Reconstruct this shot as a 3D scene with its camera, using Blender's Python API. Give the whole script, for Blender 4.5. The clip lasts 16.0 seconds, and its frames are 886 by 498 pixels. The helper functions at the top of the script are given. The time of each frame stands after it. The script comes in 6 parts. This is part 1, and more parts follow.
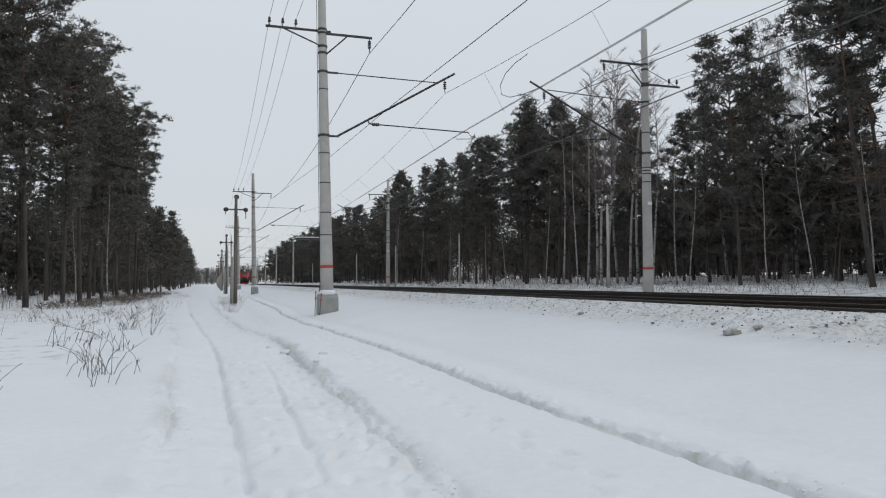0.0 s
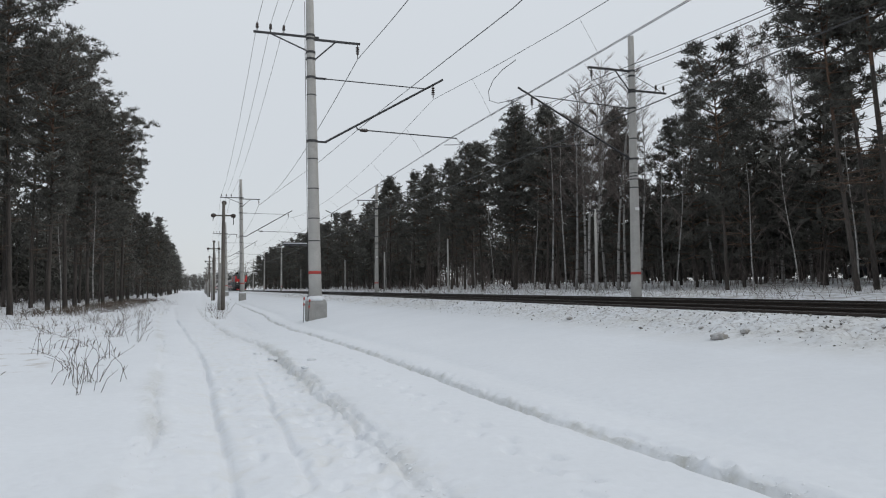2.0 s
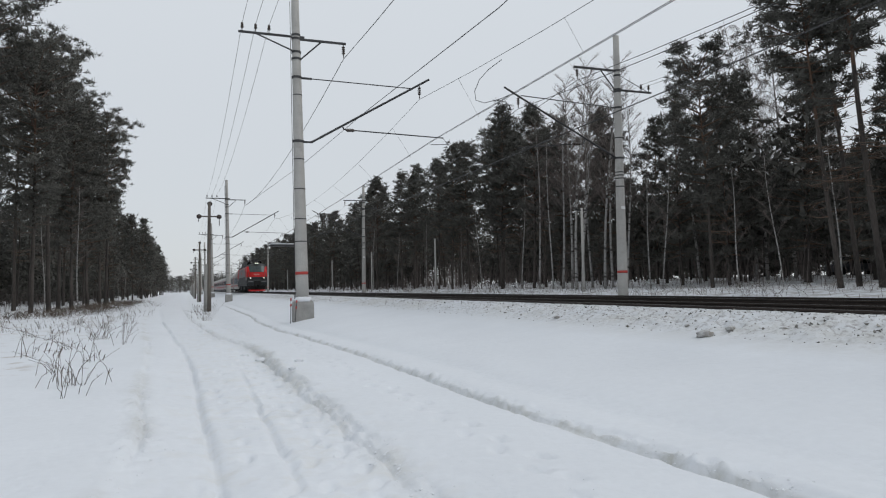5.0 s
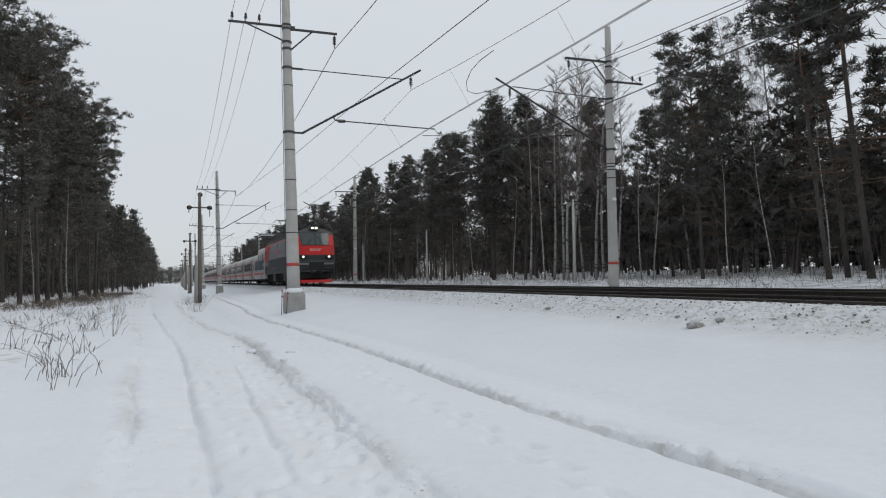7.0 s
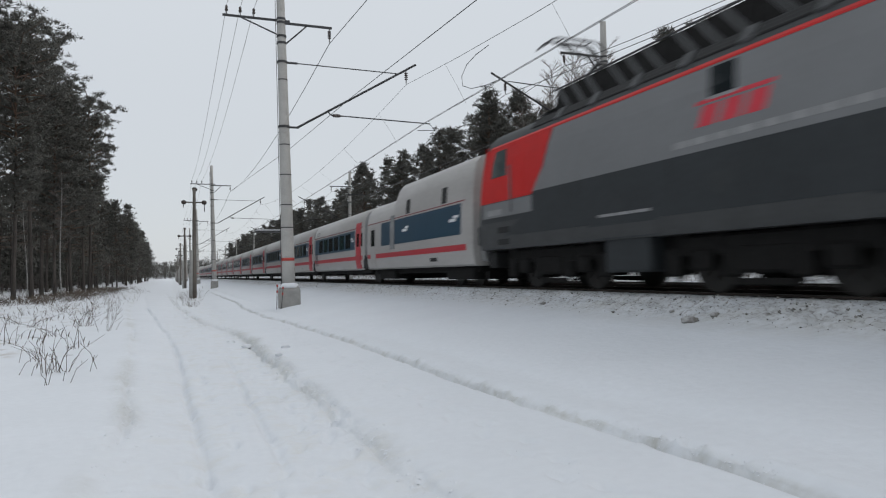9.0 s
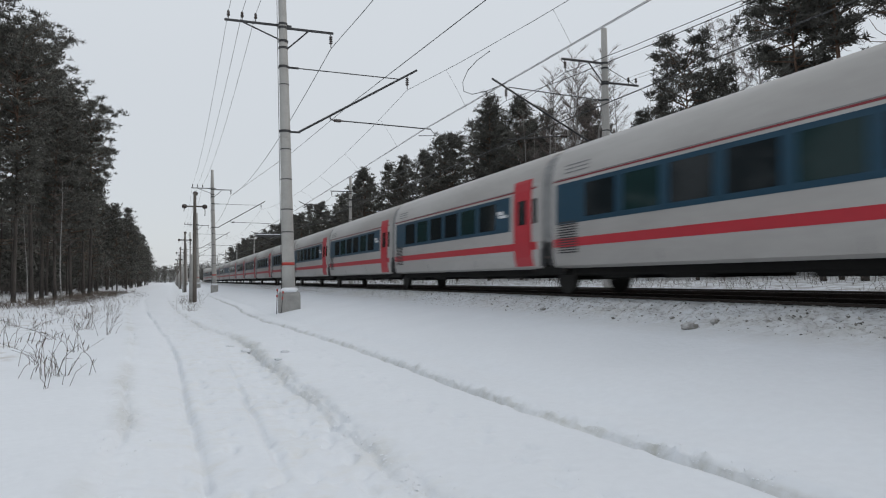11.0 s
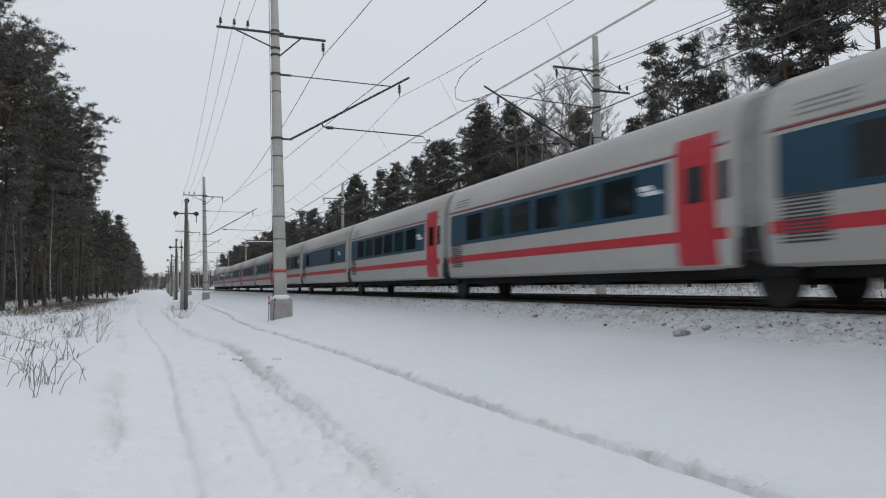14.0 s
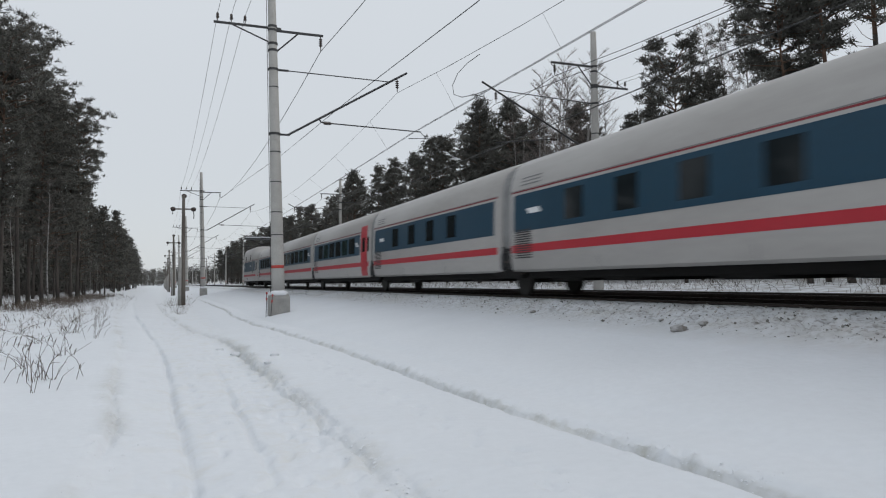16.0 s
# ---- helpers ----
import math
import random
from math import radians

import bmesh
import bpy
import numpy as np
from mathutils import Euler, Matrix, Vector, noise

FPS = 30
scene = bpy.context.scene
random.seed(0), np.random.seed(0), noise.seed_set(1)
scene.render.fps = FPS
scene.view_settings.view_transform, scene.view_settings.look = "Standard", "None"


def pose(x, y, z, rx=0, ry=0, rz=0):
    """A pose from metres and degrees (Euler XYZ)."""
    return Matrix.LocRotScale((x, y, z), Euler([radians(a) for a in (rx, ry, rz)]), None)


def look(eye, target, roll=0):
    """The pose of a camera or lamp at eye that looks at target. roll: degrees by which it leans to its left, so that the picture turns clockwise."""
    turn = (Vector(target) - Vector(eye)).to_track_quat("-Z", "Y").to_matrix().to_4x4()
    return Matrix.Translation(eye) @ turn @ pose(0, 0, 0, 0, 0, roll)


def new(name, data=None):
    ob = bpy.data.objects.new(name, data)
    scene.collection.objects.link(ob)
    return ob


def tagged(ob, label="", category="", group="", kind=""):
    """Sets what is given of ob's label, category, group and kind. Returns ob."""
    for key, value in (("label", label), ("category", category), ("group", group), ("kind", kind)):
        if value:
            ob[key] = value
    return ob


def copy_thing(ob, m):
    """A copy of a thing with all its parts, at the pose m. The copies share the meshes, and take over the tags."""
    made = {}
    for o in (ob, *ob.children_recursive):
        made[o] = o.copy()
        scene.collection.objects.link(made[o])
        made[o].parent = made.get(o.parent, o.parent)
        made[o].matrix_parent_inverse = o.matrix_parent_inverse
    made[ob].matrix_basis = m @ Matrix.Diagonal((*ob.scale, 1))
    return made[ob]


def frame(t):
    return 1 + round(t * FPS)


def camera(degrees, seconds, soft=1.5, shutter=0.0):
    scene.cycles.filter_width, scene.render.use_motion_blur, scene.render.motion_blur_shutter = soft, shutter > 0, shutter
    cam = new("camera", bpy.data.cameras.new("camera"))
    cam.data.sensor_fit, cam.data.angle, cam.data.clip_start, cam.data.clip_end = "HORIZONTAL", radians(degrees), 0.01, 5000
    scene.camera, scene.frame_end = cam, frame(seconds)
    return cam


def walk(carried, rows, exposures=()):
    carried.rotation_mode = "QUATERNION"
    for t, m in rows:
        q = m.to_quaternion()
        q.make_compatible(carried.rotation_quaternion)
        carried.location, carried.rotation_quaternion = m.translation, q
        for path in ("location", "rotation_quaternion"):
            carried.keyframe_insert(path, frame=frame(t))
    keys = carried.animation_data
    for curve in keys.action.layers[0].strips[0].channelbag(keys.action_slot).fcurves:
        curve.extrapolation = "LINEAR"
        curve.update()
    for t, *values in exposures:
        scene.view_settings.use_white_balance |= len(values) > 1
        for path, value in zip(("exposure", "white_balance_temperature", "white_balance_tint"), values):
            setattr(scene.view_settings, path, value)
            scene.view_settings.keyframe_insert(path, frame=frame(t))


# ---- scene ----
# ---------- camera ----------
EYE = (0.0, 0.0, 1.55)
cam = camera(65.03, 16.0, soft=1.15, shutter=0.32)
# seconds, heading to the right of the track's line, tilt up, lean to the right (degrees)
PAN = [
    (0, 18.233, 2.595, 0.600),
    (0.5, 18.481, 2.701, 0.704),
    (1, 18.695, 2.850, 0.768),
    (1.5, 18.921, 2.935, 0.830),
    (2, 19.175, 3.051, 0.794),
    (2.5, 19.389, 3.081, 0.893),
    (3, 19.554, 3.052, 0.883),
    (3.5, 19.732, 3.088, 0.953),
    (4, 19.899, 3.138, 1.051),
    (6.5, 20.748, 2.514, 1.231),
    (7, 20.914, 2.281, 1.211),
    (7.5, 21.045, 2.046, 1.245),
    (8, 21.134, 1.877, 1.201),
    (8.5, 21.223, 1.856, 1.190),
    (9, 21.294, 1.854, 1.222),
    (11.5, 21.340, 2.459, 0.869),
    (12, 21.486, 2.617, 0.877),
    (12.5, 21.600, 2.749, 0.914),
    (13, 21.693, 2.853, 1.010),
    (13.5, 21.818, 2.885, 0.944),
    (14, 21.924, 2.851, 1.023),
    (14.5, 22.005, 2.823, 1.018),
    (15, 22.064, 2.709, 1.053),
    (15.5, 22.110, 2.638, 1.005),
    (16, 22.106, 2.501, 1.004),
]


def aim(yaw, tilt, lean):
    y, p = radians(yaw), radians(tilt)
    to = (EYE[0] + math.sin(y) * math.cos(p), EYE[1] + math.cos(y) * math.cos(p), EYE[2] + math.sin(p))
    return look(EYE, to, -lean)


walk(cam, [(t, aim(a, b, c)) for t, a, b, c in PAN])

# ---------- light: an overcast winter day ----------
world = bpy.data.worlds.new("overcast_sky")
scene.world = world
world.use_nodes = True
wt = world.node_tree
wt.nodes.clear()
w_out = wt.nodes.new("ShaderNodeOutputWorld")
w_sky = wt.nodes.new("ShaderNodeTexSky")
w_sky.sky_type = "NISHITA"
w_sky.sun_disc = False
w_sky.sun_elevation, w_sky.sun_rotation = radians(41), radians(118)
w_b1 = wt.nodes.new("ShaderNodeBackground")
w_b1.inputs["Strength"].default_value = 0.012
w_b2 = wt.nodes.new("ShaderNodeBackground")
w_b2.inputs["Strength"].default_value = 1.0
w_co = wt.nodes.new("ShaderNodeTexCoord")
w_sep = wt.nodes.new("ShaderNodeSeparateXYZ")
w_ns = wt.nodes.new("ShaderNodeTexNoise")
w_ns.inputs["Scale"].default_value = 1.6
w_ns.inputs["Detail"].default_value = 3
w_add = wt.nodes.new("ShaderNodeMath")
w_add.operation = "MULTIPLY_ADD"
w_add.inputs[1].default_value = 0.25
w_ramp = wt.nodes.new("ShaderNodeValToRGB")
w_ramp.color_ramp.elements[0].position = 0.02
w_ramp.color_ramp.elements[0].color = (0.552, 0.577, 0.605, 1)
w_ramp.color_ramp.elements[1].position = 0.75
w_ramp.color_ramp.elements[1].color = (0.664, 0.702, 0.738, 1)
w_sum = wt.nodes.new("ShaderNodeAddShader")
wt.links.new(w_co.outputs["Generated"], w_sep.inputs[0])
wt.links.new(w_co.outputs["Generated"], w_ns.inputs["Vector"])
wt.links.new(w_ns.outputs["Fac"], w_add.inputs[0])
wt.links.new(w_sep.outputs["Z"], w_add.inputs[2])
wt.links.new(w_add.outputs[0], w_ramp.inputs["Fac"])
wt.links.new(w_ramp.outputs["Color"], w_b2.inputs["Color"])
wt.links.new(w_sky.outputs["Color"], w_b1.inputs["Color"])
wt.links.new(w_b1.outputs[0], w_sum.inputs[0])
wt.links.new(w_b2.outputs[0], w_sum.inputs[1])
wt.links.new(w_sum.outputs[0], w_out.inputs["Surface"])
sun = new("sun", bpy.data.lights.new("sun", "SUN"))
sun.data.energy, sun.data.angle, sun.data.color = 0.88, radians(40), (1.0, 0.97, 0.93)
sun.matrix_basis = look((0, 0, 60), (-30, 16, 30))
scene.view_settings.exposure = 0.0

# ---------- small tools ----------
rng = np.random.default_rng(11)


class Shape:
    """Collects vertices and faces of one part."""

    def __init__(self):
        self.v, self.f, self.n = [], [], 0

    def add(self, verts, faces):
        self.v.append(np.asarray(verts, float).reshape(-1, 3))
        self.f += [tuple(i + self.n for i in f) for f in faces]
        self.n += len(self.v[-1])
        return self

    def box(self, c, s, bevel=0.0, turn=None):
        h = np.array(s, float) / 2
        b = min(bevel, 0.45 * float(min(s)))
        if b <= 0:
            v = np.array([[x, y, z] for z in (-1, 1) for y in (-1, 1) for x in (-1, 1)], float) * h
            f = [(0, 2, 3, 1), (4, 5, 7, 6), (0, 1, 5, 4), (2, 6, 7, 3), (0, 4, 6, 2), (1, 3, 7, 5)]
        else:
            bm = bmesh.new()
            bmesh.ops.create_cube(bm, size=1.0)
            for w in bm.verts:
                w.co = Vector((w.co.x * s[0], w.co.y * s[1], w.co.z * s[2]))
            bmesh.ops.bevel(bm, geom=bm.edges[:], offset=b, segments=1, affect="EDGES")
            bm.verts.index_update()
            v = np.array([w.co[:] for w in bm.verts])
            f = [tuple(q.index for q in p.verts) for p in bm.faces]
            bm.free()
        if turn is not None:
            v = v @ np.array(Euler([radians(a) for a in turn]).to_matrix()).T
        return self.add(v + np.array(c, float), f)

    def tube(self, pts, radii, sides=6, caps=True):
        pts = np.asarray(pts, float)
        radii = np.broadcast_to(np.asarray(radii, float), (len(pts),))
        d = np.gradient(pts, axis=0)
        d /= np.linalg.norm(d, axis=1)[:, None] + 1e-9
        up = np.array([0, 0, 1.0]) if abs(d[0][2]) < 0.9 else np.array([1.0, 0, 0])
        a = np.cross(d, up)
        a /= np.linalg.norm(a, axis=1)[:, None] + 1e-9
        b = np.cross(d, a)
        ang = np.arange(sides) / sides * 2 * math.pi
        ring = a[:, None, :] * np.cos(ang)[None, :, None] + b[:, None, :] * np.sin(ang)[None, :, None]
        v = (pts[:, None, :] + ring * radii[:, None, None]).reshape(-1, 3)
        f = []
        for i in range(len(pts) - 1):
            for j in range(sides):
                k = (j + 1) % sides
                f.append((i * sides + j, i * sides + k, (i + 1) * sides + k, (i + 1) * sides + j))
        if caps:
            f.append(tuple(range(sides - 1, -1, -1)))
            f.append(tuple((len(pts) - 1) * sides + j for j in range(sides)))
        return self.add(v, f)

    def lathe(self, c, axis, prof, sides=14):
        """prof: (along, radius) pairs round an axis."""
        c, ax = np.array(c, float), {"x": 0, "y": 1, "z": 2}[axis]
        e = np.zeros(3)
        e[ax] = 1
        return self.tube([c + e * t for t, r in prof], [max(r, 1e-4) for t, r in prof], sides)

    def prism(self, poly, x0, x1):
        """A polygon of (y, z) points drawn out from x0 to x1."""
        n = len(poly)
        v = [(x0, y, z) for y, z in poly] + [(x1, y, z) for y, z in poly]
        f = [tuple(range(n - 1, -1, -1)), tuple(range(n, 2 * n))]
        f += [(i, (i + 1) % n, n + (i + 1) % n, n + i) for i in range(n)]
        return self.add(v, f)

    def loft(self, rings, closed=True, caps=True):
        n = len(rings[0])
        v = np.array(rings, float).reshape(-1, 3)
        f = []
        for i in range(len(rings) - 1):
            for j in range(n if closed else n - 1):
                k = (j + 1) % n
                f.append((i * n + j, i * n + k, (i + 1) * n + k, (i + 1) * n + j))
        if caps:
            f.append(tuple(range(n - 1, -1, -1)))
            f.append(tuple((len(rings) - 1) * n + j for j in range(n)))
        return self.add(v, f)

    def mesh(self, name, smooth=False):
        me = bpy.data.meshes.new(name)
        me.from_pydata(np.concatenate(self.v).tolist(), [], self.f)
        if not smooth:
            bm = bmesh.new()
            bm.from_mesh(me)
            if len(bm.faces) < 4000:
                bmesh.ops.recalc_face_normals(bm, faces=bm.faces[:])
            bm.to_mesh(me)
            bm.free()
        if smooth:
            me.polygons.foreach_set("use_smooth", [True] * len(me.polygons))
        me.update()
        return me


def part(name, shape, material, parent=None, label="", smooth=False, m=None):
    me = shape if isinstance(shape, bpy.types.Mesh) else shape.mesh(name, smooth)
    if not me.materials:
        me.materials.append(material)
    ob = new(name, me)
    ob.parent = parent
    if m is not None:
        ob.matrix_basis = m
    if label:
        ob["label"] = label
    return ob


def rounded(ob, degrees=32):
    """Smooth shading that keeps the sharper edges."""
    ob.data.polygons.foreach_set("use_smooth", [True] * len(ob.data.polygons))
    ob.data.set_sharp_from_angle(angle=radians(degrees))
    return ob


def thing(name, label, category, group="", kind="", m=None):
    ob = tagged(new(name), label, category, group, kind)
    ob.empty_display_size = 0.3
    if m is not None:
        ob.matrix_basis = m
    return ob


# ---------- materials ----------
def material(name, base, rough=0.7, metal=0.0, vary=0.15, scale=3.0, fine=40.0, bump=0.2, dist=0.02, tint=None,
             rand=0.0, island=0.0, spec=0.5, stretch=(1, 1, 1), coords="Object", stain=None, stain_at=(0.55, 0.75), emit=0.0, trans=0.0):
    mt = bpy.data.materials.new(name)
    mt.use_nodes = True
    nt = mt.node_tree
    N, Lk = nt.nodes, nt.links
    bs = N["Principled BSDF"]
    bs.inputs["Roughness"].default_value = rough
    bs.inputs["Metallic"].default_value = metal
    bs.inputs["Specular IOR Level"].default_value = spec
    tc, mp = N.new("ShaderNodeTexCoord"), N.new("ShaderNodeMapping")
    mp.inputs["Scale"].default_value = stretch
    Lk.new(tc.outputs[coords], mp.inputs["Vector"])
    big, small = N.new("ShaderNodeTexNoise"), N.new("ShaderNodeTexNoise")
    big.inputs["Scale"].default_value, big.inputs["Detail"].default_value = scale, 5
    small.inputs["Scale"].default_value, small.inputs["Detail"].default_value = fine, 4
    for n in (big, small):
        Lk.new(mp.outputs[0], n.inputs["Vector"])
    mix = N.new("ShaderNodeMix")
    mix.data_type = "RGBA"
    t = tint or tuple(c * (1 - 2.2 * vary) for c in base)
    mix.inputs["A"].default_value = (*[min(1, c * (1 + vary)) for c in base], 1)
    mix.inputs["B"].default_value = (*[max(0, c) for c in t], 1)
    avg = N.new("ShaderNodeMath")
    avg.operation = "MULTIPLY_ADD"
    avg.inputs[1].default_value = 0.5
    hf = N.new("ShaderNodeMath")
    hf.operation = "MULTIPLY"
    hf.inputs[1].default_value = 0.5
    Lk.new(small.outputs["Fac"], hf.inputs[0])
    Lk.new(big.outputs["Fac"], avg.inputs[0])
    Lk.new(hf.outputs[0], avg.inputs[2])
    mr = N.new("ShaderNodeMapRange")
    mr.inputs["From Min"].default_value, mr.inputs["From Max"].default_value = 0.32, 0.68
    Lk.new(avg.outputs[0], mr.inputs["Value"])
    Lk.new(mr.outputs[0], mix.inputs["Factor"])
    col = mix.outputs["Result"]
    if stain:
        sn = N.new("ShaderNodeTexNoise")
        sn.inputs["Scale"].default_value, sn.inputs["Detail"].default_value = scale * 0.7, 8
        sn.inputs["Roughness"].default_value = 0.7
        Lk.new(mp.outputs[0], sn.inputs["Vector"])
        r2 = N.new("ShaderNodeMapRange")
        r2.inputs["From Min"].default_value, r2.inputs["From Max"].default_value = stain_at
        Lk.new(sn.outputs["Fac"], r2.inputs["Value"])
        m2 = N.new("ShaderNodeMix")
        m2.data_type = "RGBA"
        m2.inputs["B"].default_value = (*stain, 1)
        Lk.new(r2.outputs[0], m2.inputs["Factor"])
        Lk.new(col, m2.inputs["A"])
        col = m2.outputs["Result"]
    if rand or island:
        src = N.new("ShaderNodeObjectInfo") if rand else N.new("ShaderNodeNewGeometry")
        outp = src.outputs["Random"] if rand else src.outputs["Random Per Island"]
        r3 = N.new("ShaderNodeMapRange")
        r3.inputs["To Min"].default_value, r3.inputs["To Max"].default_value = 1 - (rand or island), 1 + (rand or island)
        Lk.new(outp, r3.inputs["Value"])
        vm = N.new("ShaderNodeVectorMath")
        vm.operation = "SCALE"
        Lk.new(col, vm.inputs[0])
        Lk.new(r3.outputs[0], vm.inputs["Scale"])
        col = vm.outputs["Vector"]
    Lk.new(col, bs.inputs["Base Color"])
    if bump:
        bp = N.new("ShaderNodeBump")
        bp.inputs["Strength"].default_value, bp.inputs["Distance"].default_value = bump, dist
        Lk.new(avg.outputs[0], bp.inputs["Height"])
        Lk.new(bp.outputs[0], bs.inputs["Normal"])
    if emit:
        bs.inputs["Emission Color"].default_value = (*base, 1)
        bs.inputs["Emission Strength"].default_value = emit
    if trans:
        bs.inputs["Transmission Weight"].default_value = trans
    return mt


SNOW = material("snow", (0.69, 0.715, 0.75), 0.75, vary=0.02, scale=0.6, fine=9.0, bump=0.5, dist=0.05, spec=0.25)
CAP_SNOW = material("cap_snow", (0.70, 0.72, 0.75), 0.8, vary=0.03, scale=2, fine=20, bump=0.4, dist=0.02, spec=0.2)
DIRTY_SNOW = material("dirty_snow", (0.42, 0.42, 0.42), 0.85, vary=0.12, scale=6, fine=40, bump=0.6, dist=0.02, spec=0.2, stain=(0.25, 0.235, 0.21), stain_at=(0.45, 0.62))
CONCRETE = material("concrete", (0.40, 0.39, 0.37), 0.85, vary=0.10, scale=1.6, fine=26, bump=0.35, dist=0.01, stain=(0.27, 0.26, 0.24), rand=0.06)
CONCRETE_OLD = material("concrete_old", (0.33, 0.325, 0.31), 0.9, vary=0.14, scale=3, fine=30, bump=0.6, dist=0.015, stain=(0.3, 0.29, 0.27))
RED_BAND = material("red_band", (0.42, 0.05, 0.04), 0.7, vary=0.15, scale=6, fine=40, stain=(0.4, 0.33, 0.3))
WHITE_PLATE = material("white_plate", (0.72, 0.73, 0.72), 0.6, vary=0.06)
STEEL_DARK = material("steel_dark", (0.055, 0.055, 0.058), 0.55, metal=0.3, vary=0.25, scale=4, fine=40, bump=0.15, dist=0.004)
STEEL_RUST = material("steel_rust", (0.07, 0.055, 0.045), 0.8, metal=0.2, vary=0.3, scale=5, fine=40, bump=0.2, dist=0.004)
WIRE = material("wire_metal", (0.06, 0.06, 0.062), 0.5, metal=0.5, vary=0.15, bump=0)
PORCELAIN = material("porcelain", (0.05, 0.035, 0.03), 0.25, vary=0.2, bump=0)
WOOD_POLE = material("wood_pole", (0.13, 0.115, 0.10), 0.9, vary=0.25, scale=3, fine=30, stretch=(1, 1, 0.12), bump=0.5, dist=0.01)
RAIL = material("rail_steel", (0.045, 0.035, 0.03), 0.6, metal=0.4, vary=0.25, scale=6, fine=50, bump=0.1, dist=0.004)
RAIL_TOP = material("rail_head", (0.17, 0.165, 0.16), 0.4, metal=0.9, vary=0.08, bump=0)
SLEEPER = material("sleeper_concrete", (0.10, 0.095, 0.088), 0.9, vary=0.2, scale=5, fine=30, bump=0.4, rand=0.15)
BALLAST = material("ballast_stone", (0.25, 0.24, 0.22), 0.95, vary=0.25, scale=8, fine=60, bump=0.5, island=0.6)
BARK = material("pine_bark", (0.062, 0.053, 0.047), 0.95, vary=0.3, scale=2, fine=16, stretch=(1, 1, 0.25), bump=0.8, dist=0.03, rand=0.2)
BARK_UP = material("pine_bark_upper", (0.13, 0.083, 0.058), 0.9, vary=0.25, scale=2, fine=16, stretch=(1, 1, 0.3), bump=0.5, dist=0.02, rand=0.2)
NEEDLE = material("pine_needles", (0.118, 0.116, 0.104), 0.85, vary=0.3, scale=0.7, fine=5, bump=0, rand=0.22, spec=0.25)
BIRCH = material("birch_bark", (0.30, 0.29, 0.28), 0.85, vary=0.1, scale=3, fine=14, stretch=(1, 1, 2.5), bump=0.3, stain=(0.05, 0.045, 0.04), stain_at=(0.52, 0.60), rand=0.15)
TWIG = material("bare_twigs", (0.15, 0.125, 0.115), 0.9, vary=0.2, bump=0, rand=0.15)
DRYGRASS = material("dry_stalks", (0.10, 0.078, 0.06), 0.9, vary=0.25, scale=4, bump=0, island=0.3)
LOCO_RED = material("loco_red", (0.50, 0.016, 0.015), 0.42, vary=0.06, scale=1.2, fine=12, bump=0.02, spec=0.3, stain=(0.33, 0.03, 0.028), stain_at=(0.6, 0.9))
LOCO_GREY = material("loco_light_grey", (0.165, 0.168, 0.172), 0.42, vary=0.05, scale=0.8, fine=10, bump=0.02, stain=(0.14, 0.14, 0.14), stain_at=(0.55, 0.9))
LOCO_DARK = material("loco_dark_grey", (0.029, 0.033, 0.036), 0.5, vary=0.12, scale=0.8, fine=10, bump=0.02, spec=0.3, stain=(0.06, 0.06, 0.058), stain_at=(0.55, 0.9))
LOCO_ROOF = material("loco_roof", (0.045, 0.047, 0.048), 0.65, vary=0.15, scale=1.5, fine=12, bump=0.05)
ROOF_BAR = material("roof_bar", (0.072, 0.074, 0.076), 0.6, vary=0.12, scale=2, fine=14, bump=0.03)
BOGIE = material("bogie_grime", (0.012, 0.0115, 0.011), 0.85, metal=0.0, spec=0.2, vary=0.3, scale=4, fine=30, bump=0.2)
WHEEL = material("wheel_steel", (0.022, 0.02, 0.018), 0.6, metal=0.3, vary=0.2, scale=5, bump=0.05)
CAR_WHITE = material("car_white", (0.375, 0.360, 0.345), 0.40, vary=0.04, scale=0.7, fine=7, bump=0.02, stain=(0.28, 0.265, 0.25), stain_at=(0.45, 0.85), stretch=(1, 0.4, 1.4))
CAR_BLUE = material("car_blue", (0.007, 0.042, 0.075), 0.42, vary=0.08, scale=0.8, fine=9, bump=0.02, spec=0.35, stain=(0.02, 0.06, 0.09), stain_at=(0.55, 0.9))
CAR_RED = material("car_red", (0.41, 0.014, 0.027), 0.48, vary=0.06, scale=1, fine=9, bump=0.02, stain=(0.33, 0.04, 0.05), stain_at=(0.55, 0.9))
LINE_RED = material("line_red", (0.20, 0.012, 0.02), 0.5, vary=0.08, bump=0)
CAR_GLASS = material("car_glass", (0.008, 0.012, 0.014), 0.08, spec=0.22, vary=0.1, bump=0)
CAR_GLASS_GREEN = material("car_glass_green", (0.009, 0.026, 0.026), 0.08, spec=0.22, vary=0.1, bump=0)
CAB_GLASS = material("cab_glass", (0.055, 0.072, 0.072), 0.07, vary=0.1, bump=0, spec=0.42)
BELLOWS = material("bellows_rubber", (0.23, 0.23, 0.23), 0.8, vary=0.15, scale=3, fine=20, bump=0.1)
BLACK = material("black_rubber", (0.012, 0.012, 0.012), 0.8, vary=0.1, bump=0)
CAR_PAINT = material("dark_car_paint", (0.05, 0.055, 0.065), 0.4, vary=0.1, bump=0)
LAMP_ON = material("lamp_lit", (1.0, 0.94, 0.78), 0.4, vary=0.0, bump=0, emit=1.1)
MARK_WHITE = material("mark_white", (0.7, 0.7, 0.7), 0.5, vary=0.05, bump=0)
MARK_PINK = material("mark_pink", (0.50, 0.22, 0.20), 0.6, vary=0.1, bump=0)
